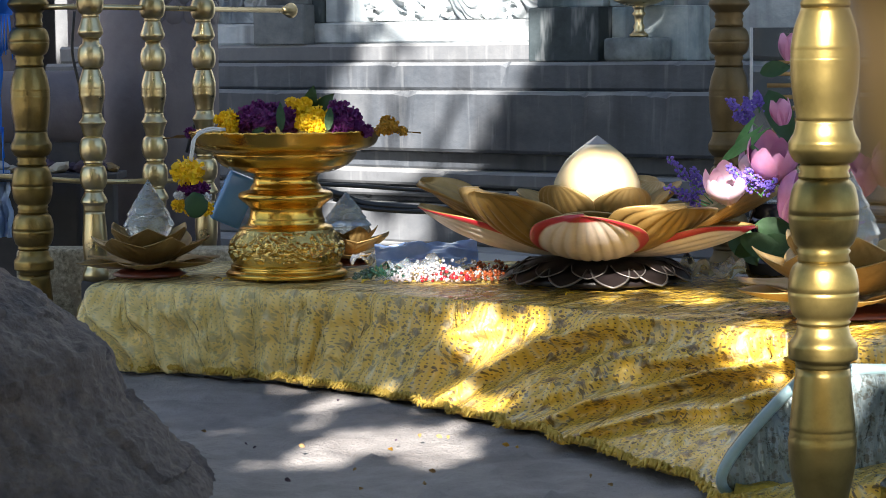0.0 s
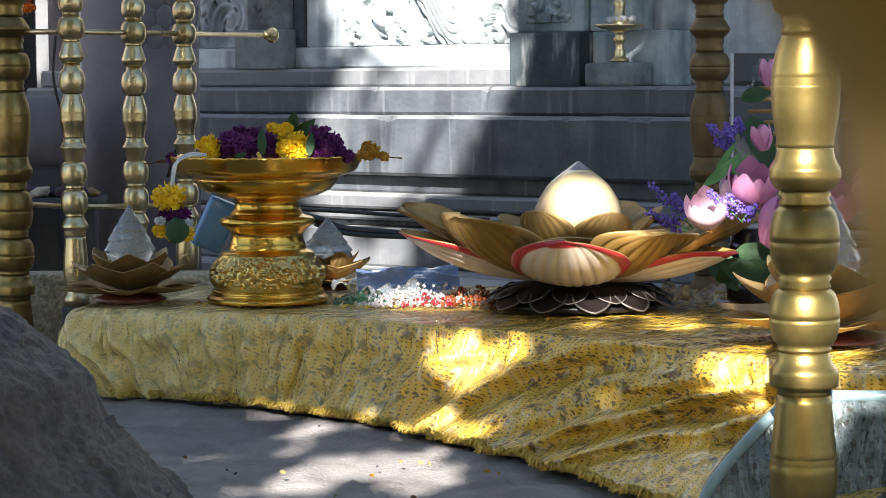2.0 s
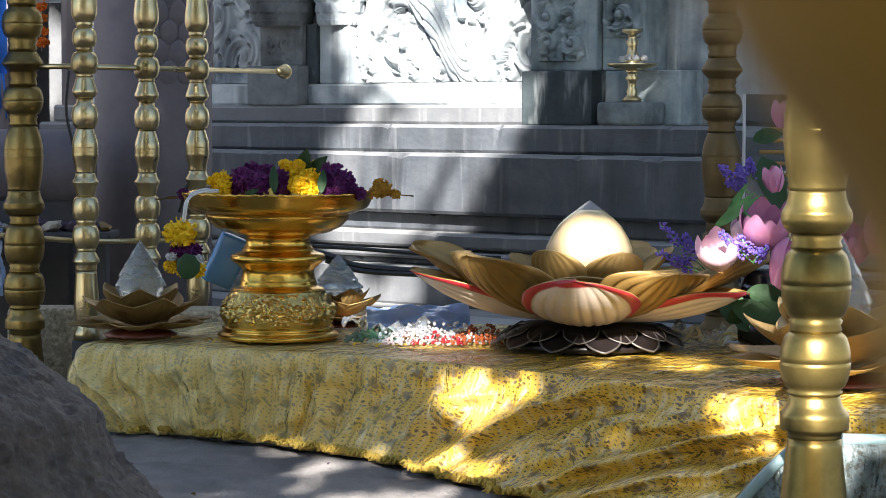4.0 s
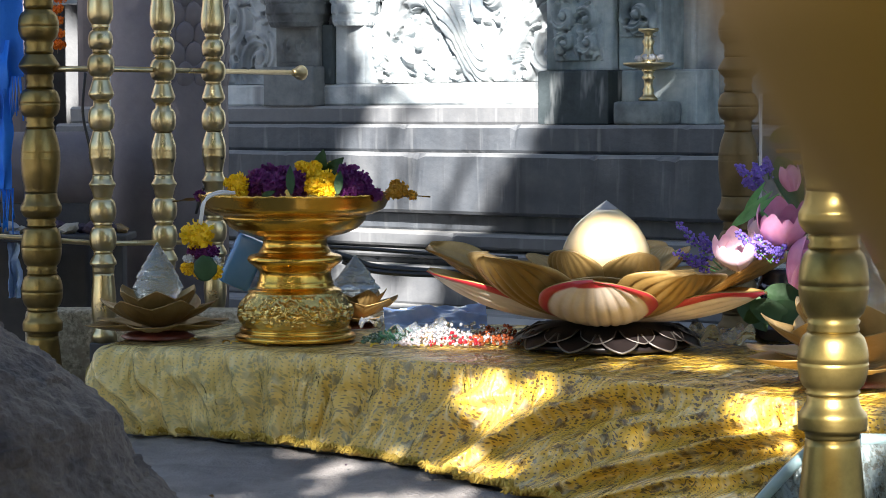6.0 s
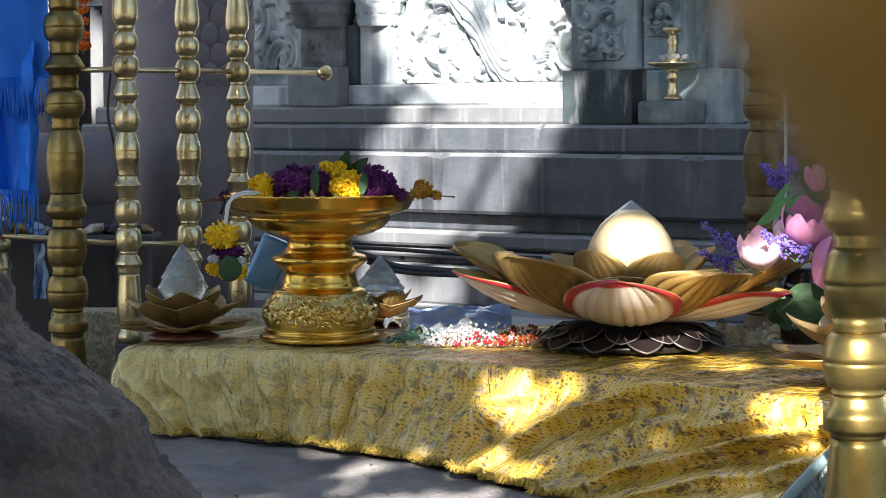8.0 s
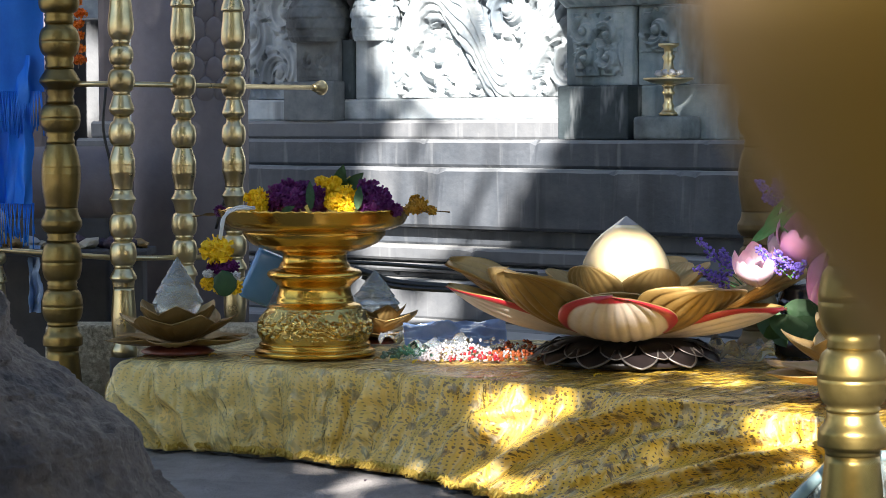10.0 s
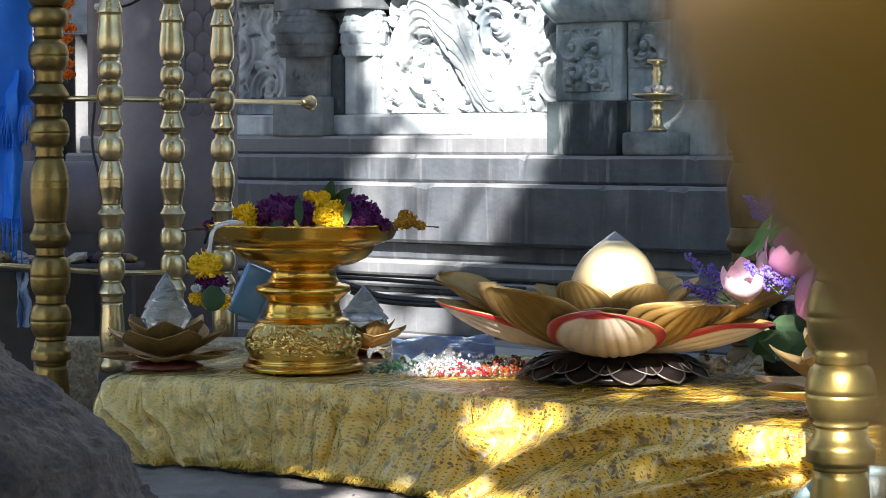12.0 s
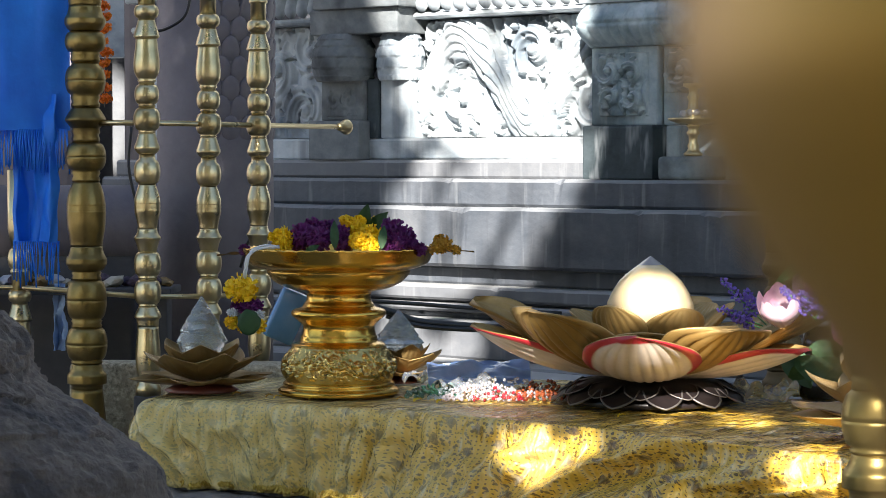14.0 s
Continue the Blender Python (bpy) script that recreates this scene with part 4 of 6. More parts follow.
# ---- boulder ----
def boulder():
    bm = bmesh.new()
    nu, nv = 420, 230
    g = []
    for k in range(nv + 1):
        t = k / nv
        z = 0.50 * t - 0.03
        r = 0.575 - 0.86 * z if z < 0.36 else 0.2654 * math.sqrt(max(0, 1 - ((z - 0.36) / 0.115) ** 2))
        r += 0.035 * math.exp(-((z - 0.24) / 0.05) ** 2) - 0.015 * max(0, min(1, (z - 0.28) / 0.08))
        row = []
        for i in range(nu):
            a = 2 * math.pi * i / nu
            d = Vector((math.cos(a), math.sin(a), 0))
            p = Vector((d.x * r, d.y * r * 0.8, z))
            strata = noise.noise((p.x * 3 + p.z * 5, p.y * 3, p.z * 26 + 2 * p.x))
            cells = noise.cell((p.x * 9 + noise.noise(p * 14) * 0.8, p.y * 9, p.z * 14))
            k2 = -0.012 * t + 0.012 * noise.noise(p * 5) + 0.010 * strata + 0.005 * (cells - 0.5) + 0.006 * abs(noise.noise(p * 20)) + 0.005 * abs(noise.noise(p * 42)) + 0.003 * noise.noise(p * 95) + 0.0025 * noise.noise(p * 190)
            # a broken hollow low on the side that faces the altar cloth
            h = ((p.x - 0.36) / 0.05) ** 2 + ((p.z - 0.05 - (p.x - 0.36) * 0.6) / 0.016) ** 2
            if h < 1 and p.y < 0:
                k2 -= 0.035 * (1 - h)
            row.append(bm.verts.new(p + d * k2 + Vector((0, 0, 0.5 * k2))))
        g.append(row)
    for p, q in zip(g, g[1:]):
        for i in range(nu):
            bm.faces.new((p[i], p[(i + 1) % nu], q[(i + 1) % nu], q[i]))
    bm.faces.new(g[-1])
    return tagged(part("boulder", bm, ROCKM, None, "dark rough brown-grey boulder lying on the ground"), category="rock")


boulder().matrix_world = pose(-0.842, 2.90, -0.036)

# ---- post beside the lens, on its kerb ----
near_kerb = bmesh.new()
box(near_kerb, (-0.6, 0.02, -0.02), (0.9, 0.24, 0.146), 0.01)
tagged(part("railing_kerb", near_kerb, PALE, None, "low grey stone kerb under the near railing"), category="kerb")
near = thing("railing_post", pose(0.0527, 0.12, 0.1455), "stout turned brass railing post close by, out of focus", "post", "brass railing posts")
part("turned_shaft", lathe([(p.x, p.y - 0.1455) for p in smooth_line([(0.040, 0.1455, 0), (0.040, 0.18, 0), (0.030, 0.22, 0), (0.037, 0.30, 0), (0.036, 0.36, 0), (0.030, 0.42, 0), (0.026, 0.52, 0), (0.0272, 0.552, 0), (0.0290, 0.5565, 0), (0.0302, 0.5605, 0), (0.0308, 0.564, 0), (0.0313, 0.568, 0), (0.0325, 0.571, 0), (0.0350, 0.5745, 0), (0.0374, 0.578, 0), (0.0393, 0.5816, 0), (0.0408, 0.585, 0), (0.0417, 0.590, 0), (0.0405, 0.605, 0), (0.040, 0.640, 0), (0.034, 0.70, 0), (0.040, 0.78, 0), (0.040, 1.0, 0)], 4)], 96), BRASS_NEAR, near)

# ---- railing rods and far spindle ----
def rod(name, pts, r, label, knob=None):
    ob = thing(name, Matrix(), label, "rod", "brass railing rods")
    bm = bmesh.new()
    tube(bm, pts, r, 12)
    part("bar", bm, BRASS_PALE, ob)
    if knob is not None:
        a, b = Vector(pts[-2]), Vector(pts[-1])
        m = Matrix.Translation(b) @ (b - a).to_track_quat("Z", "Y").to_matrix().to_4x4()
        part("end_collar", lathe([(0.007, -0.03), (0.010, -0.02), (0.011, -0.008), (0.016, 0.0), (0.018, 0.008), (0.014, 0.014)], 20), BRASS_PALE, ob, at=m)
    return ob


rod("railing_rod", [(-0.833, 4.60, 0.659), (-0.704, 4.55, 0.659), (-0.522, 4.95, 0.660), (-0.35, 5.28, 0.661)], 0.0058, "thin brass cross rod threaded through the spindles", True)
rod("railing_rod", [(-1.25, 4.72, 0.316), (-1.018, 4.85, 0.312), (-0.697, 4.55, 0.310), (-0.606, 4.75, 0.300), (-0.522, 4.95, 0.29)], 0.0055, "thin brass cross rod low between the spindles")

# ---- unseen tree overhead: leaves added to break the sun into chosen patches ----
LEAF = mat("fig leaf", (0.05, 0.10, 0.02), (0.08, 0.14, 0.03), 0.5, 0, 10)
BARK = mat("grey bark", (0.20, 0.17, 0.14), (0.30, 0.26, 0.22), 0.9, 0, 10, 0.8, 40)
SP_P = Vector((math.cos(radians(SUN_AZ)), math.sin(radians(SUN_AZ)), 0))
SP_Q = SUN_DIR.cross(SP_P)
if SP_Q.z < 0:
    SP_Q = -SP_Q
SHEET = 1.5


def on_wall(s, z, o=0.0):
    return TEMPLE @ Vector((s, -o, z))


# small gaps that fleck the cloth
CLOTH_GAPS = [(Vector((0.05, 3.65, 0.135)), 0.060, -0.003), (Vector((0.08, 3.63, 0.095)), 0.045, -0.004), (Vector((-0.01, 3.68, 0.115)), 0.012, 0.0),
              (Vector((0.0, 3.56, 0.03)), 0.034, 0.001), (Vector((0.07, 3.50, 0.02)), 0.024, 0.0), (Vector((0.12, 3.61, 0.118)), 0.022, -0.002)]
# sprays of leaves added in the gaps to streak the wall with shade: from, to, half width
SPRAYS = [(on_wall(0.06, 0.46), on_wall(-0.04, 0.31), 0.013), (on_wall(-0.128, 0.47), on_wall(-0.150, 0.33), 0.014), (on_wall(-0.20, 0.95, -0.23), on_wall(-0.11, 0.66, -0.22), 0.020),
          (on_wall(-0.23, 0.60, -0.1), on_wall(-0.26, 0.46, -0.07), 0.016), (on_wall(-0.36, 0.66, -0.16), on_wall(-0.20, 0.575, -0.13), 0.024), (on_wall(-0.02, 0.30), on_wall(-0.10, 0.22), 0.012)]
# gaps in the crown: a place that the sun reaches, and the gap's half width and half height
GAPS = [
    (on_wall(-0.24, 1.05, -0.22), 0.27, 0.20), (on_wall(-0.18, 0.82, -0.22), 0.26, 0.19), (on_wall(-0.11, 0.64, -0.15), 0.205, 0.10), (on_wall(0.03, 0.54, -0.10), 0.17, 0.06), (on_wall(0.05, 0.47, -0.03), 0.14, 0.05),
    (on_wall(-0.27, 0.40), 0.07, 0.07), (on_wall(-0.07, 0.40), 0.075, 0.10), (on_wall(0.085, 0.43), 0.05, 0.05), (on_wall(0.03, 0.36), 0.05, 0.05), (on_wall(-0.30, 0.50, -0.07), 0.09, 0.04), (on_wall(0.06, 0.52, -0.07), 0.13, 0.05), (on_wall(0.04, 0.58, -0.125), 0.15, 0.05), (on_wall(-0.16, 0.25, 0.02), 0.07, 0.028), (on_wall(-0.28, 0.16, 0.05), 0.03, 0.04), (on_wall(-0.10, 0.12, 0.08), 0.03, 0.04),
    (Vector((0.265, 3.93, 0.330)), 0.036, 0.038), (Vector((0.36, 3.82, 0.265)), 0.05, 0.008), (Vector((0.51, 3.95, 0.285)), 0.055, 0.045), (Vector((-0.02, 4.03, 0.18)), 0.09, 0.03),
    *CLOTH_GAPS, (Vector((-0.26, 3.83, 0.004)), 0.034, 0.006),
    (Vector((-0.12, 3.69, 0.008)), 0.038, 0.006), (Vector((0.45, 3.68, 0.164)), 0.17, 0.010), (Vector((0.36, 3.84, 0.162)), 0.12, 0.006), (Vector((-0.016, 3.17, 0.0)), 0.030, 0.014), (Vector((-0.20, 3.13, 0.0)), 0.008, 0.004), (Vector((-0.12, 3.40, 0.0)), 0.012, 0.004), (Vector((-0.33, 3.44, 0.0)), 0.014, 0.004), (Vector((-0.22, 3.62, 0.0)), 0.026, 0.008), (Vector((-0.02, 3.44, 0.0)), 0.010, 0.003), (Vector((-0.05, 3.32, 0.0)), 0.020, 0.006),
    (Vector((0.44, 2.61, 0.575)), 0.09, 0.075), (Vector((0.445, 2.61, 0.488)), 0.045, 0.028),
    (Vector((0.442, 2.60, 0.298)), 0.040, 0.022), (Vector((0.43, 2.61, 0.215)), 0.022, 0.010), (Vector((-0.20, 4.05, 0.36)), 0.05, 0.035),
    (Vector((-1.25, 7.4, 0.72)), 0.06, 0.15),
]


pin = random.Random(12)
GAPS += [(Vector((pin.uniform(-0.22, 0.12), pin.uniform(3.0, 3.55), 0.0)), pin.uniform(0.006, 0.024), pin.uniform(0.004, 0.016)) for _ in range(7)]
GAPS += [(on_wall(pin.uniform(-0.35, 0.04), pin.uniform(0.05, 0.45)), pin.uniform(0.008, 0.03), pin.uniform(0.008, 0.05)) for _ in range(14)]


def crown():
    rnd = random.Random(4)
    verts, faces = [], []
    flat = [(g.dot(SP_P), g.dot(SP_Q), a, b) for g, a, b in GAPS]
    step = 0.042
    for i in range(int(5.6 / step)):
        for k in range(int(6.0 / step)):
            p, q = -3.5 + i * step + rnd.uniform(-0.02, 0.02), -0.6 + k * step + rnd.uniform(-0.02, 0.02)
            if abs(p + 0.7) > 2.5 + 0.5 * noise.noise((q * 1.3, 0, p)) or q < -0.25 + 0.3 * noise.noise((p, 3, 0)) or q > 4.9 + 0.5 * noise.noise((p * 1.4, 7, 0)):
                continue
            ln, wd = rnd.uniform(0.046, 0.060), rnd.uniform(0.036, 0.046)
            if any(((p - gp) / (ga + 0.030)) ** 2 + ((q - gq) / (gb + 0.030)) ** 2 < 1 for gp, gq, ga, gb in flat):
                continue
            c = SUN_DIR * (SHEET + 0.5 * noise.noise((p * 1.1, q * 1.1, 4)) + rnd.uniform(-0.4, 0.6)) + SP_P * p + SP_Q * q
            a = rnd.uniform(0, 6.283)
            u = (SP_P * math.cos(a) + SP_Q * math.sin(a) + SUN_DIR * rnd.uniform(-0.3, 0.3)) * ln
            w = (SP_Q * math.cos(a) - SP_P * math.sin(a) + SUN_DIR * rnd.uniform(-0.3, 0.3)) * wd
            n = len(verts)
            verts += [c - u, c - u * 0.3 + w, c + u * 0.3 + w * 0.75, c + u * 1.25, c + u * 0.3 - w * 0.75, c - u * 0.3 - w]
            faces += [(n, n + 1, n + 2, n + 3), (n, n + 3, n + 4, n + 5)]
    for a, b, half in SPRAYS:
        a, b = [Vector((g.dot(SP_P), g.dot(SP_Q))) for g in (a, b)]
        for i in range(int((b - a).length / 0.014)):
            m = a.lerp(b, (i + rnd.random()) / ((b - a).length / 0.014))
            d = (b - a).normalized()
            c = SUN_DIR * (SHEET + rnd.uniform(-0.2, 0.4)) + SP_P * (m.x + rnd.uniform(-0.008, 0.008)) + SP_Q * m.y
            u = (SP_P * d.x + SP_Q * d.y + SUN_DIR * rnd.uniform(-0.3, 0.3)) * 0.030
            w = (SP_Q * d.x - SP_P * d.y) * half * rnd.uniform(0.5, 1.2)
            n = len(verts)
            verts += [c - u, c - u * 0.3 + w, c + u * 0.3 + w * 0.75, c + u * 1.25, c + u * 0.3 - w * 0.75, c - u * 0.3 - w]
            faces += [(n, n + 1, n + 2, n + 3), (n, n + 3, n + 4, n + 5)]
    me = bpy.data.meshes.new("crown")
    me.from_pydata([tuple(v) for v in verts], [], faces)
    me.materials.append(LEAF)
    return me


# out of view; the crown is a leaf sheet set across the sun's path
tree = thing("fig_tree", pose(0, 0, 0), "unseen fig tree, its crown gapped to dapple the shrine", "tree")
cr = new("crown", crown())
cr.parent = tree
bm = bmesh.new()
tube(bm, [(3.4, -2.6, -0.05), (3.3, -2.6, 1.0), (3.1, -2.5, 2.2), (2.6, -2.2, 3.2), (2.0, -1.9, 4.2), (1.5, -1.5, 5.0)], 0.35, 14, [1.3, 1, 0.9, 0.7, 0.4, 0.15])
part("trunk", bm, BARK, tree)
for tgt in ((1.5, -1.9, 2.3), (1.4, -1.6, 3.2), (1.8, -1.2, 4.2), (1.4, -0.2, 4.6)):
    bm = bmesh.new()
    tube(bm, [(2.5, -2.15, 3.3), ((2.5 + tgt[0]) / 2, -2.1, (3.5 + tgt[2]) / 2 + 0.1), tgt], 0.09, 8, [1, 0.6, 0.15])
    part("limb", bm, BARK, tree)

# ---- behind the railing ----
COLUMN = mat("mauve grey stone", (0.13, 0.115, 0.125), (0.19, 0.17, 0.18), 0.75, 0, 7, 0.35, 50, (0.09, 0.08, 0.09))
col = thing("stone_column", pose(-0.665, 5.40, 0), "dark mauve-grey round stone column with carved lotus leaves", "column")
part("shaft", lathe([(0.135, -0.05), (0.138, 0.5), (0.134, 1.7)], 48), COLUMN, col)
for k in range(9):
    for i in range(6):
        bm = bmesh.new()
        ball(bm, (0, 0, 0), 1, 2, 0.06, (0.0235, 0.007, 0.034))
        a = radians(4 + 18 * i + 9 * (k % 2))
        part("carved_leaf", bm, COLUMN, col, at=pose(0.136 * math.sin(a), -0.136 * math.cos(a), 0.655 + 0.046 * k, 8, 0, math.degrees(a)))
drum = thing("stone_trough", pose(-0.98, 5.15, 0.44), "dark rounded stone trough behind the railing", "trough")
bm = lathe([(0.02, -0.42), (0.080, -0.41), (0.088, -0.39), (0.088, 0.185), (0.080, 0.205), (0.02, 0.21)], 40)
part("body", bm, COLUMN, drum, at=pose(0, 0, 0, 0, 90, 0))
bm = bmesh.new()
box(bm, (-0.44, -0.06, -0.46), (0.17, 0.08, -0.07), 0.012)
part("plinth", bm, DARKWALL, drum)
ledge = bmesh.new()
box(ledge, (-0.75, -0.10, 0), (0.23, 0.06, 0.016), 0.004)
shelf = thing("offering_shelf", pose(-0.93, 5.0, 0.292), "dark stone shelf crowded with small offerings", "shelf")
part("board", ledge, DARKWALL, shelf)
for x in (-0.6, 0.18):
    bm = bmesh.new()
    box(bm, (x - 0.03, -0.02, -0.305), (x + 0.03, 0.05, 0.0), 0.004)
    part("support", bm, DARKWALL, shelf)
rnd = random.Random(8)
for i in range(26):
    bm = bmesh.new()
    w, h, d = rnd.uniform(0.012, 0.03), rnd.uniform(0.012, 0.036), rnd.uniform(0.01, 0.025)
    ball(bm, (0, 0, 0), 1, 2, 0.5, (w, d, h * 0.6))
    m = rnd.choice([PACK_A, PACK_B, PACK_C, PACK_D])
    tagged(part("offering_packet", bm, m, None, "small crumpled offering packet on the dark shelf", smooth=False), category="packet", group="packets on the shelf").matrix_world = pose(-1.40 + i * 0.027, 4.96 + rnd.uniform(-0.03, 0.03), 0.308 + h * 0.55, rnd.uniform(-15, 15), rnd.uniform(-20, 20), rnd.uniform(0, 180))
# pale carved walls further back, seen between the posts
far = bmesh.new()
box(far, (-1.315, 7.4, -0.05), (-1.175, 7.9, 0.92), 0.02)
tagged(part("far_wall", far, PALE, None, "pale sunlit carved stone wall beyond the railing", smooth=False), kind="structure")
sidew = bmesh.new()
box(sidew, (-5.0, 7.0, -0.05), (-1.30, 7.6, 3.0), 0.02)
box(sidew, (-1.145, 7.0, -0.05), (-0.6, 7.6, 3.0), 0.02)
tagged(part("far_dark_wall", sidew, COLUMN, None, "shaded dark grey stone wall beyond the railing", smooth=False), kind="structure")
bd = bmesh.new()
box(bd, (-14, 9.5, -0.05), (9, 10.2, 7), 0.02)
tagged(part("temple_body", bd, STONE, None, "tall grey stone temple body behind its plinth", smooth=False), kind="structure")

# gritty stone block at the altar's left end
bm = bmesh.new()
box(bm, (-0.16, -0.05, 0), (0.62, 0.07, 0.172), 0.008)
for v in bm.verts:
    v.co += Vector((1, 1, 1)) * 0.004 * noise.noise(v.co * 30)
tagged(part("kerb_stone", bm, GRIT, None, "pitted buff kerb stone under the railing"), category="kerb").matrix_world = pose(-0.72, 4.72, -0.01, 0, 0, -4)
for x, y, z in ((-0.697, 4.55, 0.112), (-0.599, 4.75, 0.106), (-0.515, 4.95, 0.106)):
    bm = bmesh.new()
    box(bm, (-0.026, -0.026, -0.03), (0.026, 0.026, z + 0.001), 0.004)
    tagged(part("spindle_footing", bm, DARKWALL, None, "small square dark stone footing below a railing spindle"), category="footing", group="spindle footings").matrix_world = pose(x, y, 0)

# altar slab under the cloth
bm = bmesh.new()
pts = [altar_edge(-0.25 + 0.05 * i)[0] + Vector((0.485, 0.875, 0)) * 0.03 for i in range(26)]
up = [bm.verts.new((p.x, p.y, 0.150)) for p in pts] + [bm.verts.new((pts[-1].x + 0.25, pts[-1].y + 0.9, 0.150)), bm.verts.new((-0.25, 4.95, 0.150))]
lo = [bm.verts.new((v.co.x, v.co.y, -0.02)) for v in up]
bm.faces.new(up)
bm.faces.new(lo[::-1])
for i in range(len(up)):
    bm.faces.new((up[i], lo[i], lo[(i + 1) % len(up)], up[(i + 1) % len(up)]))
bmesh.ops.recalc_face_normals(bm, faces=bm.faces)
tagged(part("altar_slab", bm, PALE, None, "low grey stone altar slab beneath the yellow cloth", smooth=False), category="altar")


# ---- blue cloth and orange garland at the far left ----
def hanging(name, x0, x1, y, z0, z1, folds, material, label, category, fringe=0):
    ob = thing(name, Matrix(), label, category)
    bm = bmesh.new()
    nx, nz = 60, 50
    g = [[bm.verts.new((x0 + (x1 - x0) * i / nx + 0.012 * noise.noise((i * 0.1, k * 0.08, 5)), y + 0.02 * math.sin(i / nx * folds + 1.5 * noise.noise((i * 0.04, k * 0.05, 1))) + 0.015 * noise.noise((i * 0.09, k * 0.06, 9)), z0 + (z1 - z0) * k / nz)) for k in range(nz + 1)] for i in range(nx + 1)]
    for a, b in zip(g, g[1:]):
        for k in range(nz):
            bm.faces.new((a[k], b[k], b[k + 1], a[k + 1]))
    part("sheet", bm, material, ob)
    rnd = random.Random(len(name))
    for i in range(fringe):
        bm = bmesh.new()
        x = x0 + (x1 - x0) * (i + 0.5) / fringe
        l = rnd.uniform(0.055, 0.095)
        dx = rnd.uniform(-0.008, 0.008)
        tube(bm, [(x, y + 0.012 * math.sin(x * 60), z0 + 0.002), (x + dx * 0.5, y, z0 - l * 0.5), (x + dx, y + 0.004, z0 - l)], 0.0016, 4)
        part("fringe_thread", bm, material, ob)
    return ob


hanging("blue_cloth", -1.16, -0.875, 4.66, 0.645, 1.35, 9, BLUE, "bright blue sheer cloth hung on the railing, fringed", "cloth", 84)
hanging("blue_scarf", -0.995, -0.90, 4.68, 0.415, 0.72, 5, BLUE, "narrow tail of blue sheer cloth hanging down", "cloth", 30)
gl = thing("orange_garland", pose(-0.86, 5.0, 0), "string of orange marigold heads hanging", "garland")
bm = bmesh.new()
tube(bm, [(0.0, 0, 1.4), (0.004, 0, 0.98), (0, 0, 0.70)], 0.001, 5)
part("string", bm, PACK_A, gl)

RIBBON = mat("pale blue ribbon", (0.42, 0.56, 0.80), (0.30, 0.44, 0.70), 0.6, 0, 30)
hanging("pale_ribbon", -0.962, -0.935, 4.93, 0.17, 0.315, 4, RIBBON, "narrow pale blue ribbon tied to the low rod", "ribbon")

# ---- small lotuses with crystal points ----
CRYSTAL = mat("cloudy crystal", (0.80, 0.85, 0.87), (0.62, 0.70, 0.74), 0.14, 0, 60, 0.3, 90, trans=0.78)
SMALL_P = mat("bronze petal", (0.33, 0.22, 0.085), (0.23, 0.145, 0.05), 0.40, 0.45, 30, 0.1, 120, rvar=0.08)
REDWOOD = mat("red lacquer", (0.16, 0.035, 0.02), (0.11, 0.025, 0.015), 0.4, 0, 20)


def crystal_bm(h, r, seed):
    bm = bmesh.new()
    nu, nv = 36, 44
    rings = []
    for k in range(nv):
        t = k / nv
        f = 0.80 + 0.22 * math.sin(math.pi * min(1, t / 0.34)) if t < 0.17 else 1.02 * (1 - ((t - 0.17) / 0.83) ** 1.25)
        tier = t * 5.5
        row = []
        for i in range(nu):
            a = 2 * math.pi * i / nu
            lobe = abs(math.sin(a * 3.5 + (math.pi / 2 if int(tier) % 2 else 0)))
            q = f * (0.88 + 0.14 * (1 - tier % 1) ** 0.6 * lobe + 0.05 * noise.noise((math.cos(a) * 2, math.sin(a) * 2, t * 7 + seed)))
            row.append(bm.verts.new((r * q * math.cos(a), r * q * math.sin(a), h * t)))
        rings.append(row)
    for a, b in zip(rings, rings[1:]):
        for i in range(nu):
            bm.faces.new((a[i], a[(i + 1) % nu], b[(i + 1) % nu], b[i]))
    tip = bm.verts.new((0, 0, h))
    for i in range(nu):
        bm.faces.new((rings[-1][i], rings[-1][(i + 1) % nu], tip))
    bm.faces.new(rings[0][::-1])
    bmesh.ops.recalc_face_normals(bm, faces=bm.faces)
    return bm


def small_lotus(m, k, off, label, crystal=0.10, material=None, seed=1):
    ob = thing("small_lotus", m, label, "ornament", "small lotus ornaments")
    part("foot", lathe([(0.054 * k, 0.0), (0.058 * k, 0.003), (0.046 * k, 0.010), (0.026 * k, 0.016)], 32), REDWOOD, ob)
    for n, L, W, a0, a1, z, o in ((6, 0.112, 0.040, -2, 20, 0.014, off), (6, 0.094, 0.040, 14, 56, 0.018, off + 30), (6, 0.080, 0.034, 34, 66, 0.021, off + 6)):
        for i in range(n):
            q = 1 + 0.07 * noise.noise((i * 3.1, L * 90, seed))
            part("petal", shell(L * k * q, W * k, a0, a1 + 10 * noise.noise((i * 5.3, L * 70, seed)), 0.012 * k, base=0.010 * k, nu=14, nv=20, ribs=5, thick=0.0014, rib=0.0014, broad=0.52, blunt=1.8), material or SMALL_P, ob, at=pose(0, 0, z * k, 0, 0, o + i * 360 / n))
    if crystal:
        part("crystal", crystal_bm(crystal, 0.047, seed), CRYSTAL, ob, "clouded faceted crystal point", smooth=True, at=pose(0, 0, 0.062 * k))
    return ob


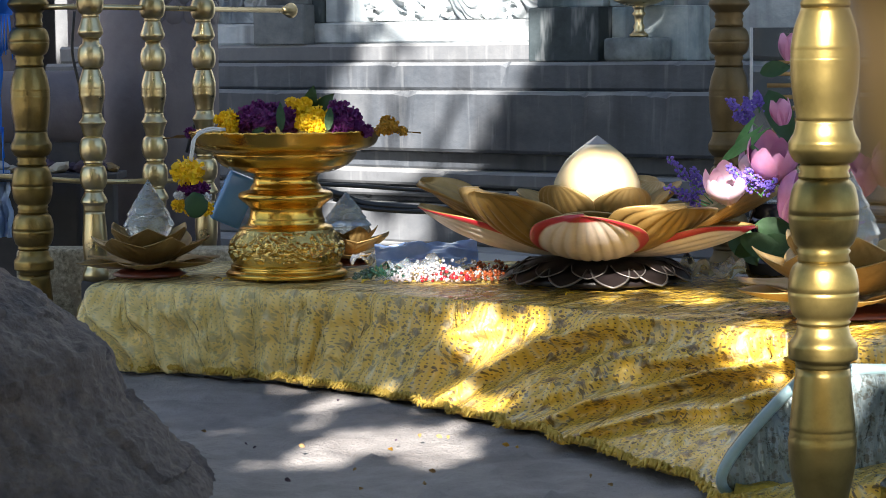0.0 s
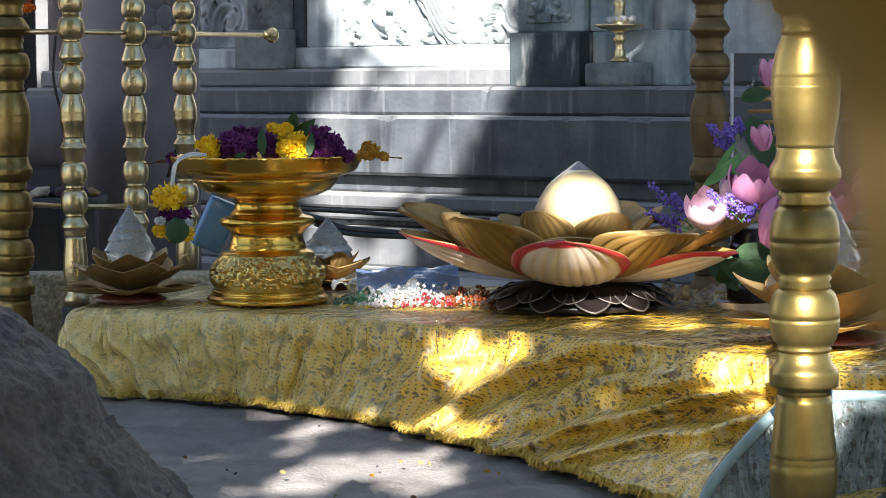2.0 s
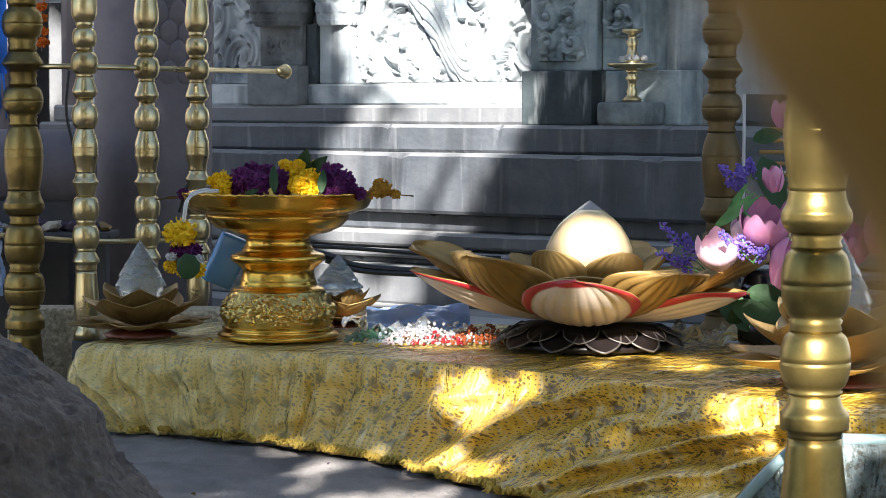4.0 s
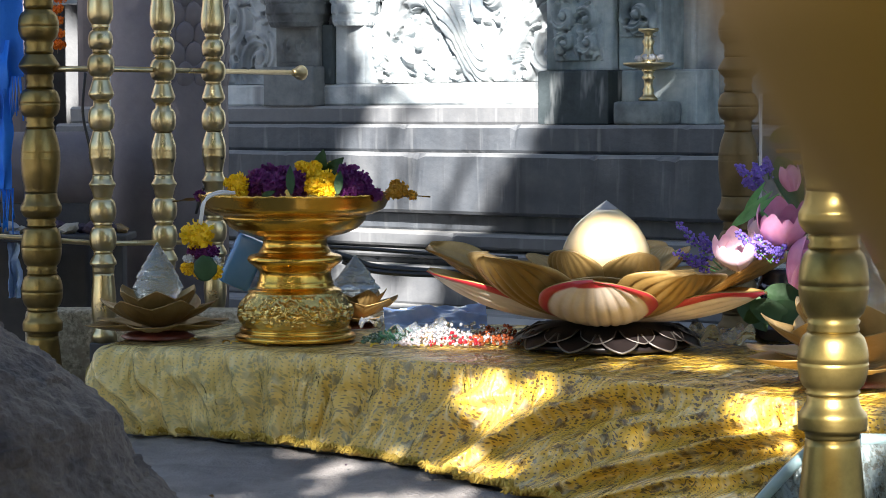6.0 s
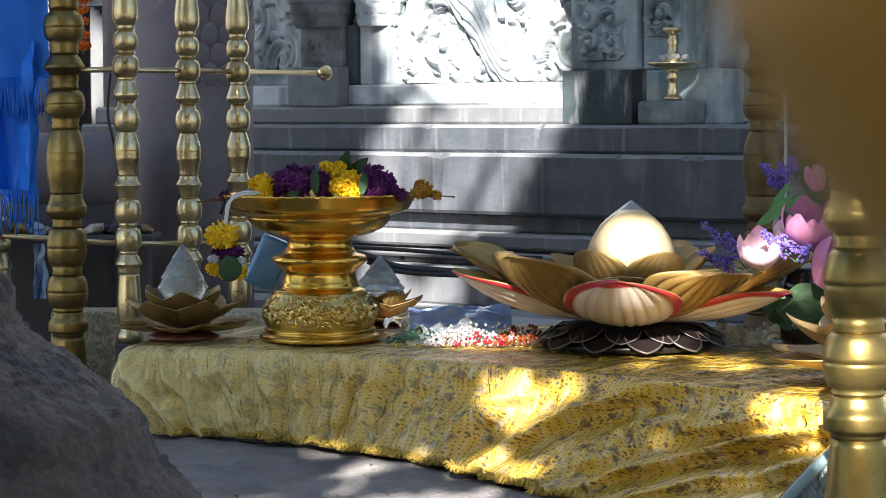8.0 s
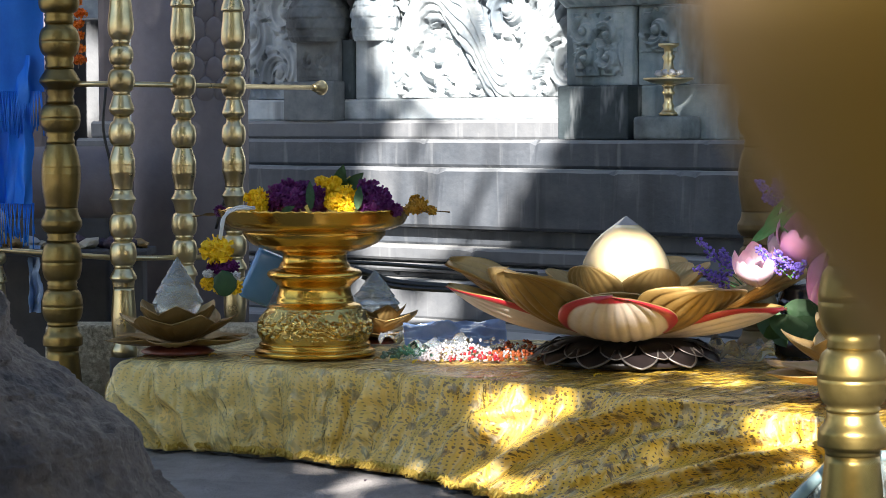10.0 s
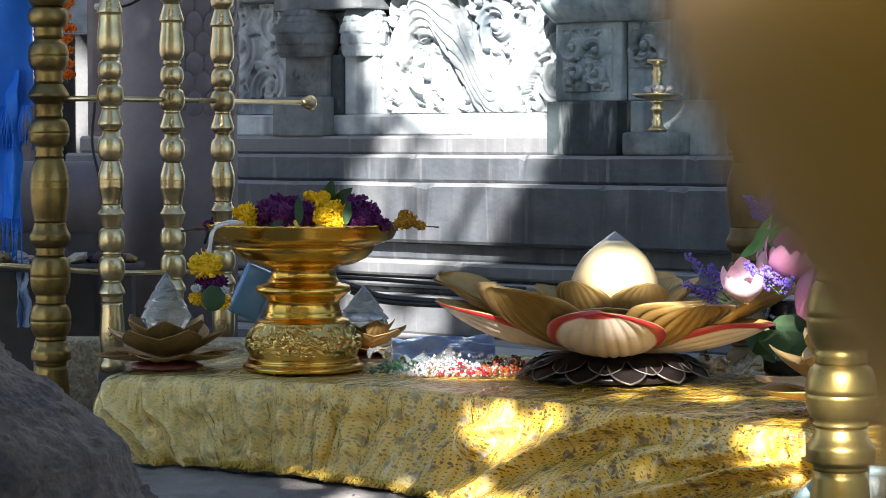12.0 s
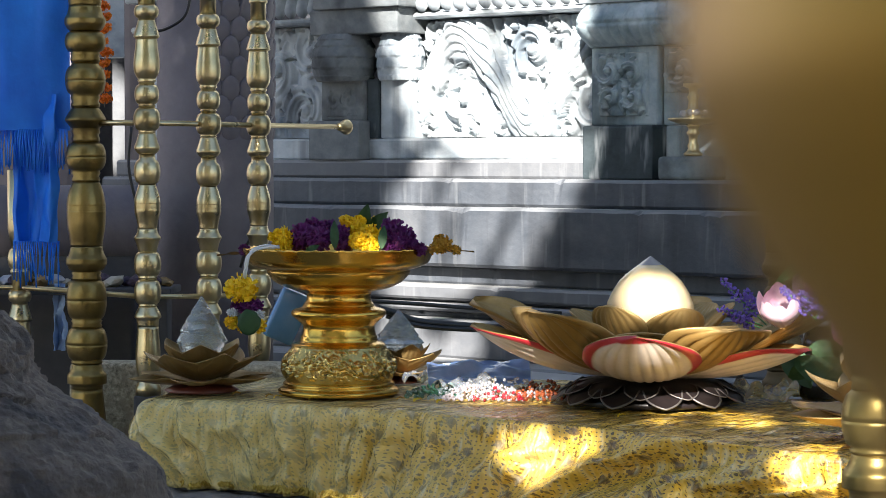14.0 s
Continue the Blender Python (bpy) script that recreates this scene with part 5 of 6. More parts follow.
small_lotus(pose(-0.539, 4.165, ALTAR_TOP), 1.18, -90, "small bronze lotus holding a clouded crystal point", 0.103, seed=3)
small_lotus(pose(-0.185, 4.36, ALTAR_TOP), 0.95, -70, "small bronze lotus behind the offering bowl", 0.08, seed=5)
small_lotus(pose(0.620, 3.46, ALTAR_TOP), 1.62, -100, "wide gilded lotus with a tall clouded crystal", 0.12, PETAL_G, seed=9)


# ---- flowers ----
YEL = mat("marigold yellow", (0.86, 0.62, 0.015), (0.80, 0.50, 0.01), 0.6, 0, 60, sub=0.1)
ORA = mat("marigold orange", (0.88, 0.27, 0.015), (0.78, 0.18, 0.01), 0.6, 0, 60, sub=0.1)
PUR = mat("deep purple florets", (0.085, 0.008, 0.10), (0.15, 0.015, 0.15), 0.6, 0, 60)
DRY = mat("dried yellow flower", (0.55, 0.30, 0.02), (0.35, 0.17, 0.015), 0.7, 0, 60)
PINK = mat("pink silk petal", (0.54, 0.17, 0.36), (0.68, 0.34, 0.53), 0.55, 0, 14, sub=0.15)
PALEP = mat("pale pink silk petal", (0.80, 0.62, 0.70), (0.76, 0.48, 0.58), 0.55, 0, 14, sub=0.15)
LAV = mat("violet florets", (0.10, 0.06, 0.36), (0.20, 0.13, 0.55), 0.6, 0, 50)
GREEN = mat("dark green leaf", (0.012, 0.045, 0.012), (0.024, 0.075, 0.020), 0.65, 0, 20, 0.2, 60)
PGREEN = mat("pale green leaf", (0.08, 0.26, 0.07), (0.16, 0.38, 0.13), 0.55, 0, 20, 0.2, 60)
WHITE = mat("white cotton", (0.74, 0.74, 0.74), (0.62, 0.63, 0.66), 0.8, 0, 30)


def flower_head(R, n, size, seed, squash=1.0):
    """A full double flower: ruffled petals all round a ball, standing outward."""
    rnd = random.Random(seed)
    bm = bmesh.new()
    ball(bm, (0, 0, 0), R * 0.72, 2, 0.1, (1, 1, squash))
    for i in range(n):
        t = (i + 0.5) / n
        th, ph = math.acos(1 - 2 * t), i * 2.39996
        d = Vector((math.sin(th) * math.cos(ph), math.sin(th) * math.sin(ph), math.cos(th) * squash))
        d += Vector((rnd.uniform(-1, 1), rnd.uniform(-1, 1), rnd.uniform(-1, 1))) * 0.15
        a = d.orthogonal().normalized()
        a.rotate(Matrix.Rotation(rnd.uniform(0, 6.28), 3, d.normalized()))
        b = d.cross(a).normalized()
        c = d * R * 0.62
        o = d * R * rnd.uniform(0.86, 1.05)
        w = size * rnd.uniform(0.7, 1.2)
        v = [bm.verts.new(p) for p in (c - a * w * 0.3, c + a * w * 0.3, o + a * w + b * w * 0.25, o + d * R * 0.06 + b * w * 0.5, o - a * w - b * w * 0.1)]
        bm.faces.new((v[0], v[1], v[2], v[3]))
        bm.faces.new((v[0], v[3], v[4]))
    return bm


FLOWERS = {}


def flower(kind, x, y, z, R, label, group, seed=0):
    spec = {"marigold": (YEL, 150, 0.22), "orange_marigold": (ORA, 110, 0.25), "purple_flower": (PUR, 170, 0.17), "dried_flower": (DRY, 70, 0.26)}[kind]
    key = (kind, seed % 3)
    if key not in FLOWERS:
        FLOWERS[key] = mesh_of(kind, flower_head(1.0, spec[1], spec[2], seed % 3 + 7, 0.85), spec[0], smooth=False)
    ob = new(kind, FLOWERS[key])
    ob.matrix_world = pose(x, y, z, seed * 37 % 360, seed * 53 % 360, seed * 71 % 360) @ Matrix.Diagonal((R, R, R, 1))
    return tagged(ob, label, "flower", group)


def leaf(name, base, tip, width, material, droop, label, category="leaf", group="", flat=False):
    """One pointed leaf from base to tip with a folded midrib."""
    base, tip = Vector(base), Vector(tip)
    ax = tip - base
    side = ax.cross(Vector((0, 0.1, 1)) if flat else Vector((0, -1, 0.35))).normalized()
    up = side.cross(ax).normalized()
    bm = bmesh.new()
    rows = []
    for i in range(13):
        t = i / 12
        w = width * math.sin(math.pi * t ** 0.8) ** 0.8 * 0.5 if 0 < t < 1 else 0.0008
        c = base + ax * t + up * droop * math.sin(math.pi * t)
        rows.append([bm.verts.new(c + side * w * k + up * (abs(k) * 0.25 * w + 0.0015 * math.sin(i * 2 + k * 3))) for k in (-1, -0.5, 0, 0.5, 1)])
    for a, b in zip(rows, rows[1:]):
        for k in range(4):
            bm.faces.new((a[k], b[k], b[k + 1], a[k + 1]))
    return tagged(part(name, bm, material, None, label), category=category, group=group)


G1 = "garland flowers on the bowl"
for i, (kind, p, R) in enumerate((
    ("marigold", (-0.381, 4.060, 0.445), 0.0225), ("marigold", (-0.378, 4.040, 0.427), 0.017), ("purple_flower", (-0.344, 4.060, 0.447), 0.023), ("purple_flower", (-0.329, 4.100, 0.457), 0.023), ("purple_flower", (-0.312, 4.040, 0.441), 0.022),
    ("purple_flower", (-0.360, 4.100, 0.431), 0.018), ("purple_flower", (-0.304, 4.120, 0.459), 0.018), ("purple_flower", (-0.276, 4.060, 0.452), 0.018), ("purple_flower", (-0.271, 4.050, 0.434), 0.018), ("marigold", (-0.249, 4.080, 0.467), 0.019), ("marigold", (-0.223, 4.050, 0.450), 0.021),
    ("marigold", (-0.242, 4.030, 0.441), 0.018), ("marigold", (-0.216, 4.120, 0.466), 0.016), ("marigold", (-0.220, 4.030, 0.433), 0.016), ("marigold", (-0.272, 4.140, 0.473), 0.012), ("purple_flower", (-0.184, 4.080, 0.457), 0.023), ("purple_flower", (-0.161, 4.070, 0.445), 0.021),
    ("purple_flower", (-0.174, 4.040, 0.436), 0.020), ("purple_flower", (-0.133, 4.060, 0.425), 0.012), ("dried_flower", (-0.096, 4.100, 0.433), 0.018), ("dried_flower", (-0.107, 4.080, 0.428), 0.013), ("dried_flower", (-0.071, 4.100, 0.423), 0.010), ("purple_flower", (-0.192, 4.040, 0.432), 0.014),
    ("purple_flower", (-0.454, 4.120, 0.421), 0.011), ("purple_flower", (-0.147, 4.060, 0.431), 0.014))):
    lab = {"marigold": "bright yellow marigold head heaped in the gilded bowl", "purple_flower": "deep purple flower head heaped in the gilded bowl", "dried_flower": "withered yellow flower on the bowl's rim"}[kind]
    flower(kind, *p, R, lab, G1, i)
for b, t, w in (((-0.241, 4.100, 0.452), (-0.228, 4.080, 0.506), 0.028), ((-0.225, 4.100, 0.457), (-0.192, 4.080, 0.491), 0.024), ((-0.283, 4.020, 0.427), (-0.286, 4.040, 0.477), 0.016), ((-0.201, 4.020, 0.427), (-0.197, 4.040, 0.468), 0.016), ((-0.334, 4.000, 0.421), (-0.309, 4.000, 0.434), 0.012)):
    leaf("green_leaf", b, t, w, GREEN, 0.004, "dark green leaf tucked among the flowers", group="leaves among the flowers")
# flat leaf plate edges that stick out under the flowers
for b, t, w in (((-0.188, 4.150, 0.414), (-0.039, 4.180, 0.416), 0.05), ((-0.393, 4.150, 0.411), (-0.512, 4.180, 0.409), 0.036)):
    leaf("dry_leaf", b, t, w, DRYLEAF, 0.002, "curled brown dry leaf lying across the bowl", group="dry leaves on the bowl", flat=True)
# hanging garland end
hang = thing("hanging_garland", Matrix(), "garland tail of marigold, purple and white florets", "garland")
bm = bmesh.new()
for k in range(7):
    j = [Vector((0.004 * noise.noise((k * 3.7, i * 1.9, 1)), 0.004 * noise.noise((k * 5.1, i * 1.3, 2)), 0.006 * noise.noise((k * 2.3, i * 2.7, 3)))) for i in range(5)]
    tube(bm, smooth_line([Vector(p) + d for p, d in zip(((-0.383, 4.020, 0.432), (-0.406, 3.990, 0.431), (-0.423, 3.970, 0.426), (-0.432, 3.960, 0.411), (-0.437, 3.960, 0.379)), j)], 4), 0.0019, 5)
part("cotton_tie", bm, WHITE, hang)
for mt, p, R, sq in ((YEL, (-0.442, 3.960, 0.358), 0.029, 0.85), (PUR, (-0.431, 3.960, 0.330), 0.021, 0.7), (PUR, (-0.449, 3.970, 0.328), 0.013, 0.8), (PUR, (-0.417, 3.970, 0.330), 0.013, 0.8), (WHITE, (-0.457, 3.950, 0.319), 0.010, 0.7), (WHITE, (-0.411, 3.950, 0.315), 0.011, 0.7), (YEL, (-0.458, 3.960, 0.301), 0.014, 0.9), (YEL, (-0.413, 3.960, 0.295), 0.015, 0.9), (YEL, (-0.439, 3.980, 0.292), 0.014, 0.9)):
    part("flower_head", flower_head(R, 110, R * 0.22, 5, sq), mt, hang, smooth=False, at=Matrix.Translation(p))
bm = bmesh.new()
ball(bm, (0, 0, 0), 1, 3, 0.2, (0.020, 0.005, 0.022))
part("leaf", bm, GREEN, hang, at=pose(*(-0.426, 3.930, 0.303)))
# orange garland on its string
for i in range(24):
    bm = flower_head(0.017 - 0.003 * (i % 2), 60, 0.005, i % 4, 0.6)
    part("marigold_head", bm, ORA, gl, smooth=False, at=pose(0.004 * math.sin(i * 2.1), 0, 0.72 + i * 0.0255, 0, 20 * math.sin(i * 1.7), 0))

# ---- bouquet of silk flowers ----
def lotus_bloom(m, R, openness, material, label):
    ob = thing("silk_lotus", m, label, "flower", "silk lotus flowers")
    for n, k, o in ((5, 1.0, 0), (5, 0.86, 36), (4, 0.66, 10)):
        for i in range(n):
            bm = bmesh.new()
            rows = []
            for a in range(9):
                t = a / 8
                w = R * 0.62 * k * math.sin(math.pi * (0.12 + 0.86 * t)) ** 0.75
                r = R * k * (0.15 + (0.75 + openness) * math.sin(math.pi * (0.05 + 0.62 * t)) * 0.8)
                z = R * 1.9 * k * t
                rows.append([bm.verts.new(((r - 0.28 * w * abs(b) ** 2), w * b, z)) for b in (-1, -0.6, -0.2, 0.2, 0.6, 1)])
            for p, q in zip(rows, rows[1:]):
                for b in range(5):
                    bm.faces.new((p[b], q[b], q[b + 1], p[b + 1]))
            part("petal", bm, material, ob, at=pose(0, 0, 0, 0, 0, o + i * 360 / n))
    return ob


lotus_bloom(pose(*(0.591, 3.950, 0.433), 0, -10, 0), 0.024, 0.0, PINK, "closed pink silk lotus bud among leaves")
lotus_bloom(pose(*(0.566, 3.900, 0.338), 20, -10, 20), 0.042, 0.42, PINK, "pink silk lotus flower half open")
lotus_bloom(pose(*(0.582, 3.850, 0.273), 30, 20, 60), 0.042, 0.48, PINK, "pink silk lotus flower leaning outward")
lotus_bloom(pose(*(0.493, 3.920, 0.302), 25, -15, 10), 0.034, 0.55, PALEP, "pale pink silk lotus flower in sun")
lotus_bloom(pose(*(0.539, 3.970, 0.331), 15, 10, 10), 0.030, 0.45, PALEP, "pale pink silk lotus flower behind lavender")
lotus_bloom(pose(*(0.712, 3.850, 0.317), 15, -15, 10), 0.036, 0.40, PINK, "pink silk lotus flower beside the crystal")
lotus_bloom(pose(*(0.739, 3.800, 0.334), 15, 15, 10), 0.036, 0.42, PINK, "pink silk lotus flower near the altar end")
lotus_bloom(pose(*(0.617, 4.050, 0.543), 0, 0, 0), 0.026, 0.0, PINK, "tall pink silk lotus bud")


def spike(base, tip, material, label, n=70, r=0.011):
    base, tip = Vector(base), Vector(tip)
    ob = thing("lavender_spike", Matrix(), label, "flower", "lavender spikes")
    bm = bmesh.new()
    tube(bm, [base, base.lerp(tip, 0.5), tip], 0.0014, 5)
    part("stem", bm, PGREEN, ob)
    rnd = random.Random(int(abs(base.x) * 1000))
    bm = bmesh.new()
    for i in range(n):
        t = 0.3 + 0.7 * i / n
        c = base.lerp(tip, t) + Vector((rnd.uniform(-1, 1), rnd.uniform(-1, 1), rnd.uniform(-1, 1))) * r * (1.15 - t * 0.7)
        ball(bm, c, rnd.uniform(0.0018, 0.0036), 1, 0.5)
    part("bloom", bm, material, ob, smooth=False)
    return ob


for b, t in (((0.473, 3.980, 0.296), (0.394, 3.980, 0.374)), ((0.465, 3.960, 0.296), (0.388, 3.960, 0.328)), ((0.474, 3.970, 0.307), (0.433, 3.970, 0.356)), ((0.458, 3.950, 0.294), (0.414, 3.950, 0.313)), ((0.546, 3.880, 0.312), (0.486, 3.880, 0.368)), ((0.551, 3.870, 0.322), (0.516, 3.860, 0.361)), ((0.541, 3.860, 0.318), (0.564, 3.860, 0.344)), ((0.553, 4.000, 0.428), (0.501, 4.000, 0.475)),
             ((0.550, 4.020, 0.438), (0.516, 4.020, 0.448)), ((0.560, 4.020, 0.452), (0.553, 4.020, 0.487)), ((0.543, 4.000, 0.443), (0.531, 4.000, 0.477))):
    spike(b, t, LAV, "violet artificial lavender spike in the bouquet")
for b, t, w, mt in (((0.482, 3.950, 0.367), (0.556, 3.950, 0.433), 0.015, PGREEN), ((0.496, 3.940, 0.375), (0.566, 3.940, 0.429), 0.012, PGREEN), ((0.509, 3.970, 0.393), (0.546, 3.970, 0.449), 0.012, PGREEN), ((0.564, 4.050, 0.522), (0.619, 4.050, 0.533), 0.03, GREEN), ((0.510, 3.900, 0.243), (0.595, 3.880, 0.200), 0.045, GREEN), ((0.537, 3.920, 0.261), (0.612, 3.900, 0.252), 0.035, GREEN), ((0.531, 3.910, 0.222), (0.613, 3.870, 0.235), 0.04, GREEN), ((0.507, 3.950, 0.209), (0.569, 3.900, 0.238), 0.03, GREEN), ((0.577, 4.030, 0.492), (0.612, 4.000, 0.393), 0.05, GREEN),
                 ((0.586, 3.950, 0.238), (0.608, 3.900, 0.174), 0.05, GREEN), ((0.504, 4.000, 0.255), (0.554, 4.000, 0.184), 0.05, GREEN), ((0.563, 4.000, 0.403), (0.608, 3.970, 0.325), 0.05, GREEN)):
    leaf("bouquet_leaf", b, t, w, mt, 0.004, "artificial green leaf in the bouquet", group="bouquet leaves")
vase = thing("flower_vase", pose(0.585, 4.05, ALTAR_TOP), "dark blue-black vase holding the silk bouquet", "vase")
part("body", lathe([(0.040, 0), (0.052, 0.012), (0.056, 0.05), (0.044, 0.09), (0.034, 0.12), (0.040, 0.13)], 32), VASEM, vase)
bm = bmesh.new()
tube(bm, [Vector(p) - Vector((0.585, 4.05, ALTAR_TOP)) for p in smooth_line([(0.529, 3.900, 0.400), (0.559, 3.890, 0.369), (0.597, 3.900, 0.335)], 4)], 0.0042, 7)
part("flower_stalk", bm, PGREEN, vase, "bent green artificial flower stalk")

# ---- beads and clear wraps ----
def beads(name, area, n, r, material, label, h=0.02, seed=1):
    rnd = random.Random(seed)
    bm = bmesh.new()
    x0, x1, y0, y1 = area
    for i in range(n):
        a, b = rnd.random(), rnd.random()
        top = h * (1 - (2 * a - 1) ** 2) * (1 - (2 * b - 1) ** 2)
        rr = r * rnd.uniform(0.7, 1.25)
        ball(bm, (x0 + (x1 - x0) * a, y0 + (y1 - y0) * b, ALTAR_TOP + rr + rnd.random() * top), rr, 1 if r < 0.004 else 2)
    return tagged(part(name, bm, material, None, label), category="beads", kind="stuff")


BW, BR, BG, BO, BC = [mat(n, a, b, 0.08, 0, 40, coat=0.8, trans=t) for n, a, b, t in (("pearly bead", (0.62, 0.54, 0.55), (0.48, 0.40, 0.42), 0.25), ("red bead", (0.45, 0.02, 0.03), (0.30, 0.01, 0.02), 0.2), ("green glass bead", (0.02, 0.12, 0.06), (0.05, 0.2, 0.12), 0.4), ("amber bead", (0.40, 0.10, 0.03), (0.30, 0.06, 0.02), 0.3), ("clear bead", (0.8, 0.85, 0.9), (0.7, 0.75, 0.8), 0.8))]
beads("pearl_beads", (-0.095, 0.05, 3.99, 4.10), 560, 0.0026, BW, "heap of shiny pearly white prayer beads", 0.028, 1)
beads("red_beads", (-0.04, 0.05, 3.98, 4.06), 60, 0.0034, BR, "strings of shiny red beads", 0.02, 2)
beads("green_beads", (-0.16, -0.06, 4.03, 4.12), 200, 0.0032, BG, "dark green glass beads heaped beside the bowl", 0.022, 3)
beads("amber_beads", (0.03, 0.14, 3.99, 4.12), 220, 0.0036, BO, "amber and brown glass beads under the lotus", 0.03, 4)
beads("clear_beads", (-0.12, 0.13, 4.0, 4.14), 300, 0.0034, BC, "clear sparkling glass beads on the altar cloth", 0.035, 5)


def film(name, m, sx, sy, h, material, label, seed):
    bm = bmesh.new()
    n = 34
    g = [[bm.verts.new((sx * (i / n - 0.5), sy * (k / n - 0.5), max(0.001, h * (0.45 + 0.7 * noise.noise((i * 0.11, k * 0.11, seed)) + 0.14 * noise.noise((i * 0.34, k * 0.30, seed)))))) for k in range(n + 1)] for i in range(n + 1)]
    for a, b in zip(g, g[1:]):
        for k in range(n):
            bm.faces.new((a[k], b[k], b[k + 1], a[k + 1]))
    return tagged(part(name, bm, material, None, label, at=m), category="wrapper")


FILM = mat("clear plastic film", (0.75, 0.82, 0.92), (0.65, 0.74, 0.88), 0.12, 0, 20, 0.2, 60, trans=0.8)
FILMB = mat("bluish plastic film", (0.34, 0.46, 0.74), (0.18, 0.30, 0.58), 0.15, 0, 20, 0.2, 60, coat=0.6)
film("plastic_wrapper", pose(-0.03, 4.19, ALTAR_TOP + 0.022, 30, 0, 4), 0.19, 0.085, 0.028, FILMB, "crumpled bluish plastic wrapper on the altar", 3)
film("plastic_wrapper", pose(-0.055, 4.09, ALTAR_TOP + 0.002, 0, 0, 50), 0.11, 0.09, 0.040, FILM, "crumpled clear plastic wrapper over the beads", 6)
film("plastic_wrapper", pose(0.47, 3.98, ALTAR_TOP + 0.002, 0, 0, -10), 0.12, 0.09, 0.045, FILM, "shiny clear plastic wrapper beside the lotus", 9)
film("plastic_wrapper", pose(-0.12, 4.28, ALTAR_TOP + 0.002, 0, 0, 70), 0.10, 0.08, 0.040, FILM, "clear plastic bag slumped behind the bowl", 12)

# ---- cables behind the bowl ----
for pts, r in (([(-0.249, 4.500, 0.305), (-0.161, 4.520, 0.299), (-0.026, 4.550, 0.287), (0.133, 4.600, 0.275)], 0.0042), ([(-0.230, 4.450, 0.295), (-0.192, 4.460, 0.283), (-0.160, 4.480, 0.268), (-0.093, 4.500, 0.259), (0.019, 4.550, 0.248)], 0.0075), ([(-0.214, 4.460, 0.279), (-0.159, 4.470, 0.260), (-0.071, 4.500, 0.250), (0.019, 4.520, 0.246)], 0.005)):
    bm = bmesh.new()
    tube(bm, smooth_line(pts, 5), r, 8)
    tagged(part("power_cable", bm, CABLE, None, "black rubber power cable slung behind the altar"), category="cable", group="black cables")
for pts in ([(-0.800, 5.000, 0.658), (-0.807, 5.000, 0.572), (-0.793, 5.000, 0.498), (-0.782, 5.000, 0.437), (-0.782, 5.000, 0.350)], [(-0.653, 4.900, 0.954), (-0.667, 4.900, 0.895), (-0.709, 4.900, 0.866), (-0.746, 4.900, 0.860)], [(-0.561, 5.000, 0.348), (-0.541, 5.000, 0.410), (-0.497, 5.000, 0.471)]):
    bm = bmesh.new()
    tube(bm, smooth_line(pts, 5), 0.0035, 7)
    tagged(part("thin_cable", bm, CABLE, None, "thin black cable hanging behind the railing"), category="cable", group="black cables")

# ---- blue plastic case behind the garland ----
bm = bmesh.new()
box(bm, (-0.03, -0.018, -0.05), (0.03, 0.018, 0.05), 0.008)
case = thing("plastic_case", pose(*(-0.394, 4.300, 0.290), 8, 24, 12), "shiny pale blue plastic case leaning on the bowl", "case")
part("body", bm, BLUECASE, case)
bm = bmesh.new()
box(bm, (-0.055, -0.05, 0), (0.055, 0.05, 0.10), 0.01)
tagged(part("dark_box", bm, DARKWALL, None, "dark box standing behind the offering bowl"), category="box").matrix_world = pose(-0.33, 4.42, 0.15, 0, 0, 12)

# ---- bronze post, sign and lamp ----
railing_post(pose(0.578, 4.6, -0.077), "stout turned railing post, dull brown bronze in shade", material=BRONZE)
sign = thing("acrylic_sign", pose(*(0.636, 4.350, 0.335)), "clear acrylic notice board with faded lettering", "sign")
bm = bmesh.new()
box(bm, (-0.045, -0.003, -0.18), (0.16, 0.003, 0.27), 0.001)
part("panel", bm, ACRYL, sign)
bm = bmesh.new()
box(bm, (-0.049, -0.005, -0.18), (-0.044, 0.005, 0.27), 0.001)
part("edge_strip", bm, PACK_D, sign)
for i in range(7):
    bm = bmesh.new()
    w = 0.03 + 0.028 * ((i * 7) % 5) / 5
    box(bm, (0.035 - w, -0.0052, 0.20 - i * 0.022), (0.035 + w, -0.0040, 0.208 - i * 0.022))
    part("text_bar", bm, DRYLEAF, sign)
lamp = thing("butter_lamp", TEMPLE @ pose(0.500, 0.115, 0.594), "small tarnished brass butter lamp on a stone block", "lamp")
LP = 4.4 / 4033
part("stem", lathe([(r * LP, z * LP) for r, z in ((20, 0), (21, 5), (15, 10), (11, 16), (13, 22), (9, 30), (10, 44), (15, 50), (10, 56), (12, 62), (16, 66))], 28), BRASS_PALE, lamp)
part("oil_dish", lathe([(r * LP, z * LP) for r, z in ((14, 66), (34, 70), (54, 78), (55, 82), (40, 80), (14, 78), (16, 90), (20, 96), (12, 102), (10, 118), (14, 128), (9, 134), (10, 145), (22, 150), (22, 156), (4, 156))], 32), BRASS_PALE, lamp)
bm = bmesh.new()
for i in range(9):
    ball(bm, (0.030 * math.cos(i * 2.4) * (i / 9) ** 0.5, 0.030 * math.sin(i * 2.4) * (i / 9) ** 0.5, 0.094 + 0.004 * (i % 3)), 0.010, 2, 0.5, (1, 1, 0.8))
part("wax_lumps", bm, PACK_D, lamp, "pale grey wax lumps")
bm = bmesh.new()
box(bm, (0.425, 0.075, 0.5375), (0.56, 0.168, 0.594), 0.010)
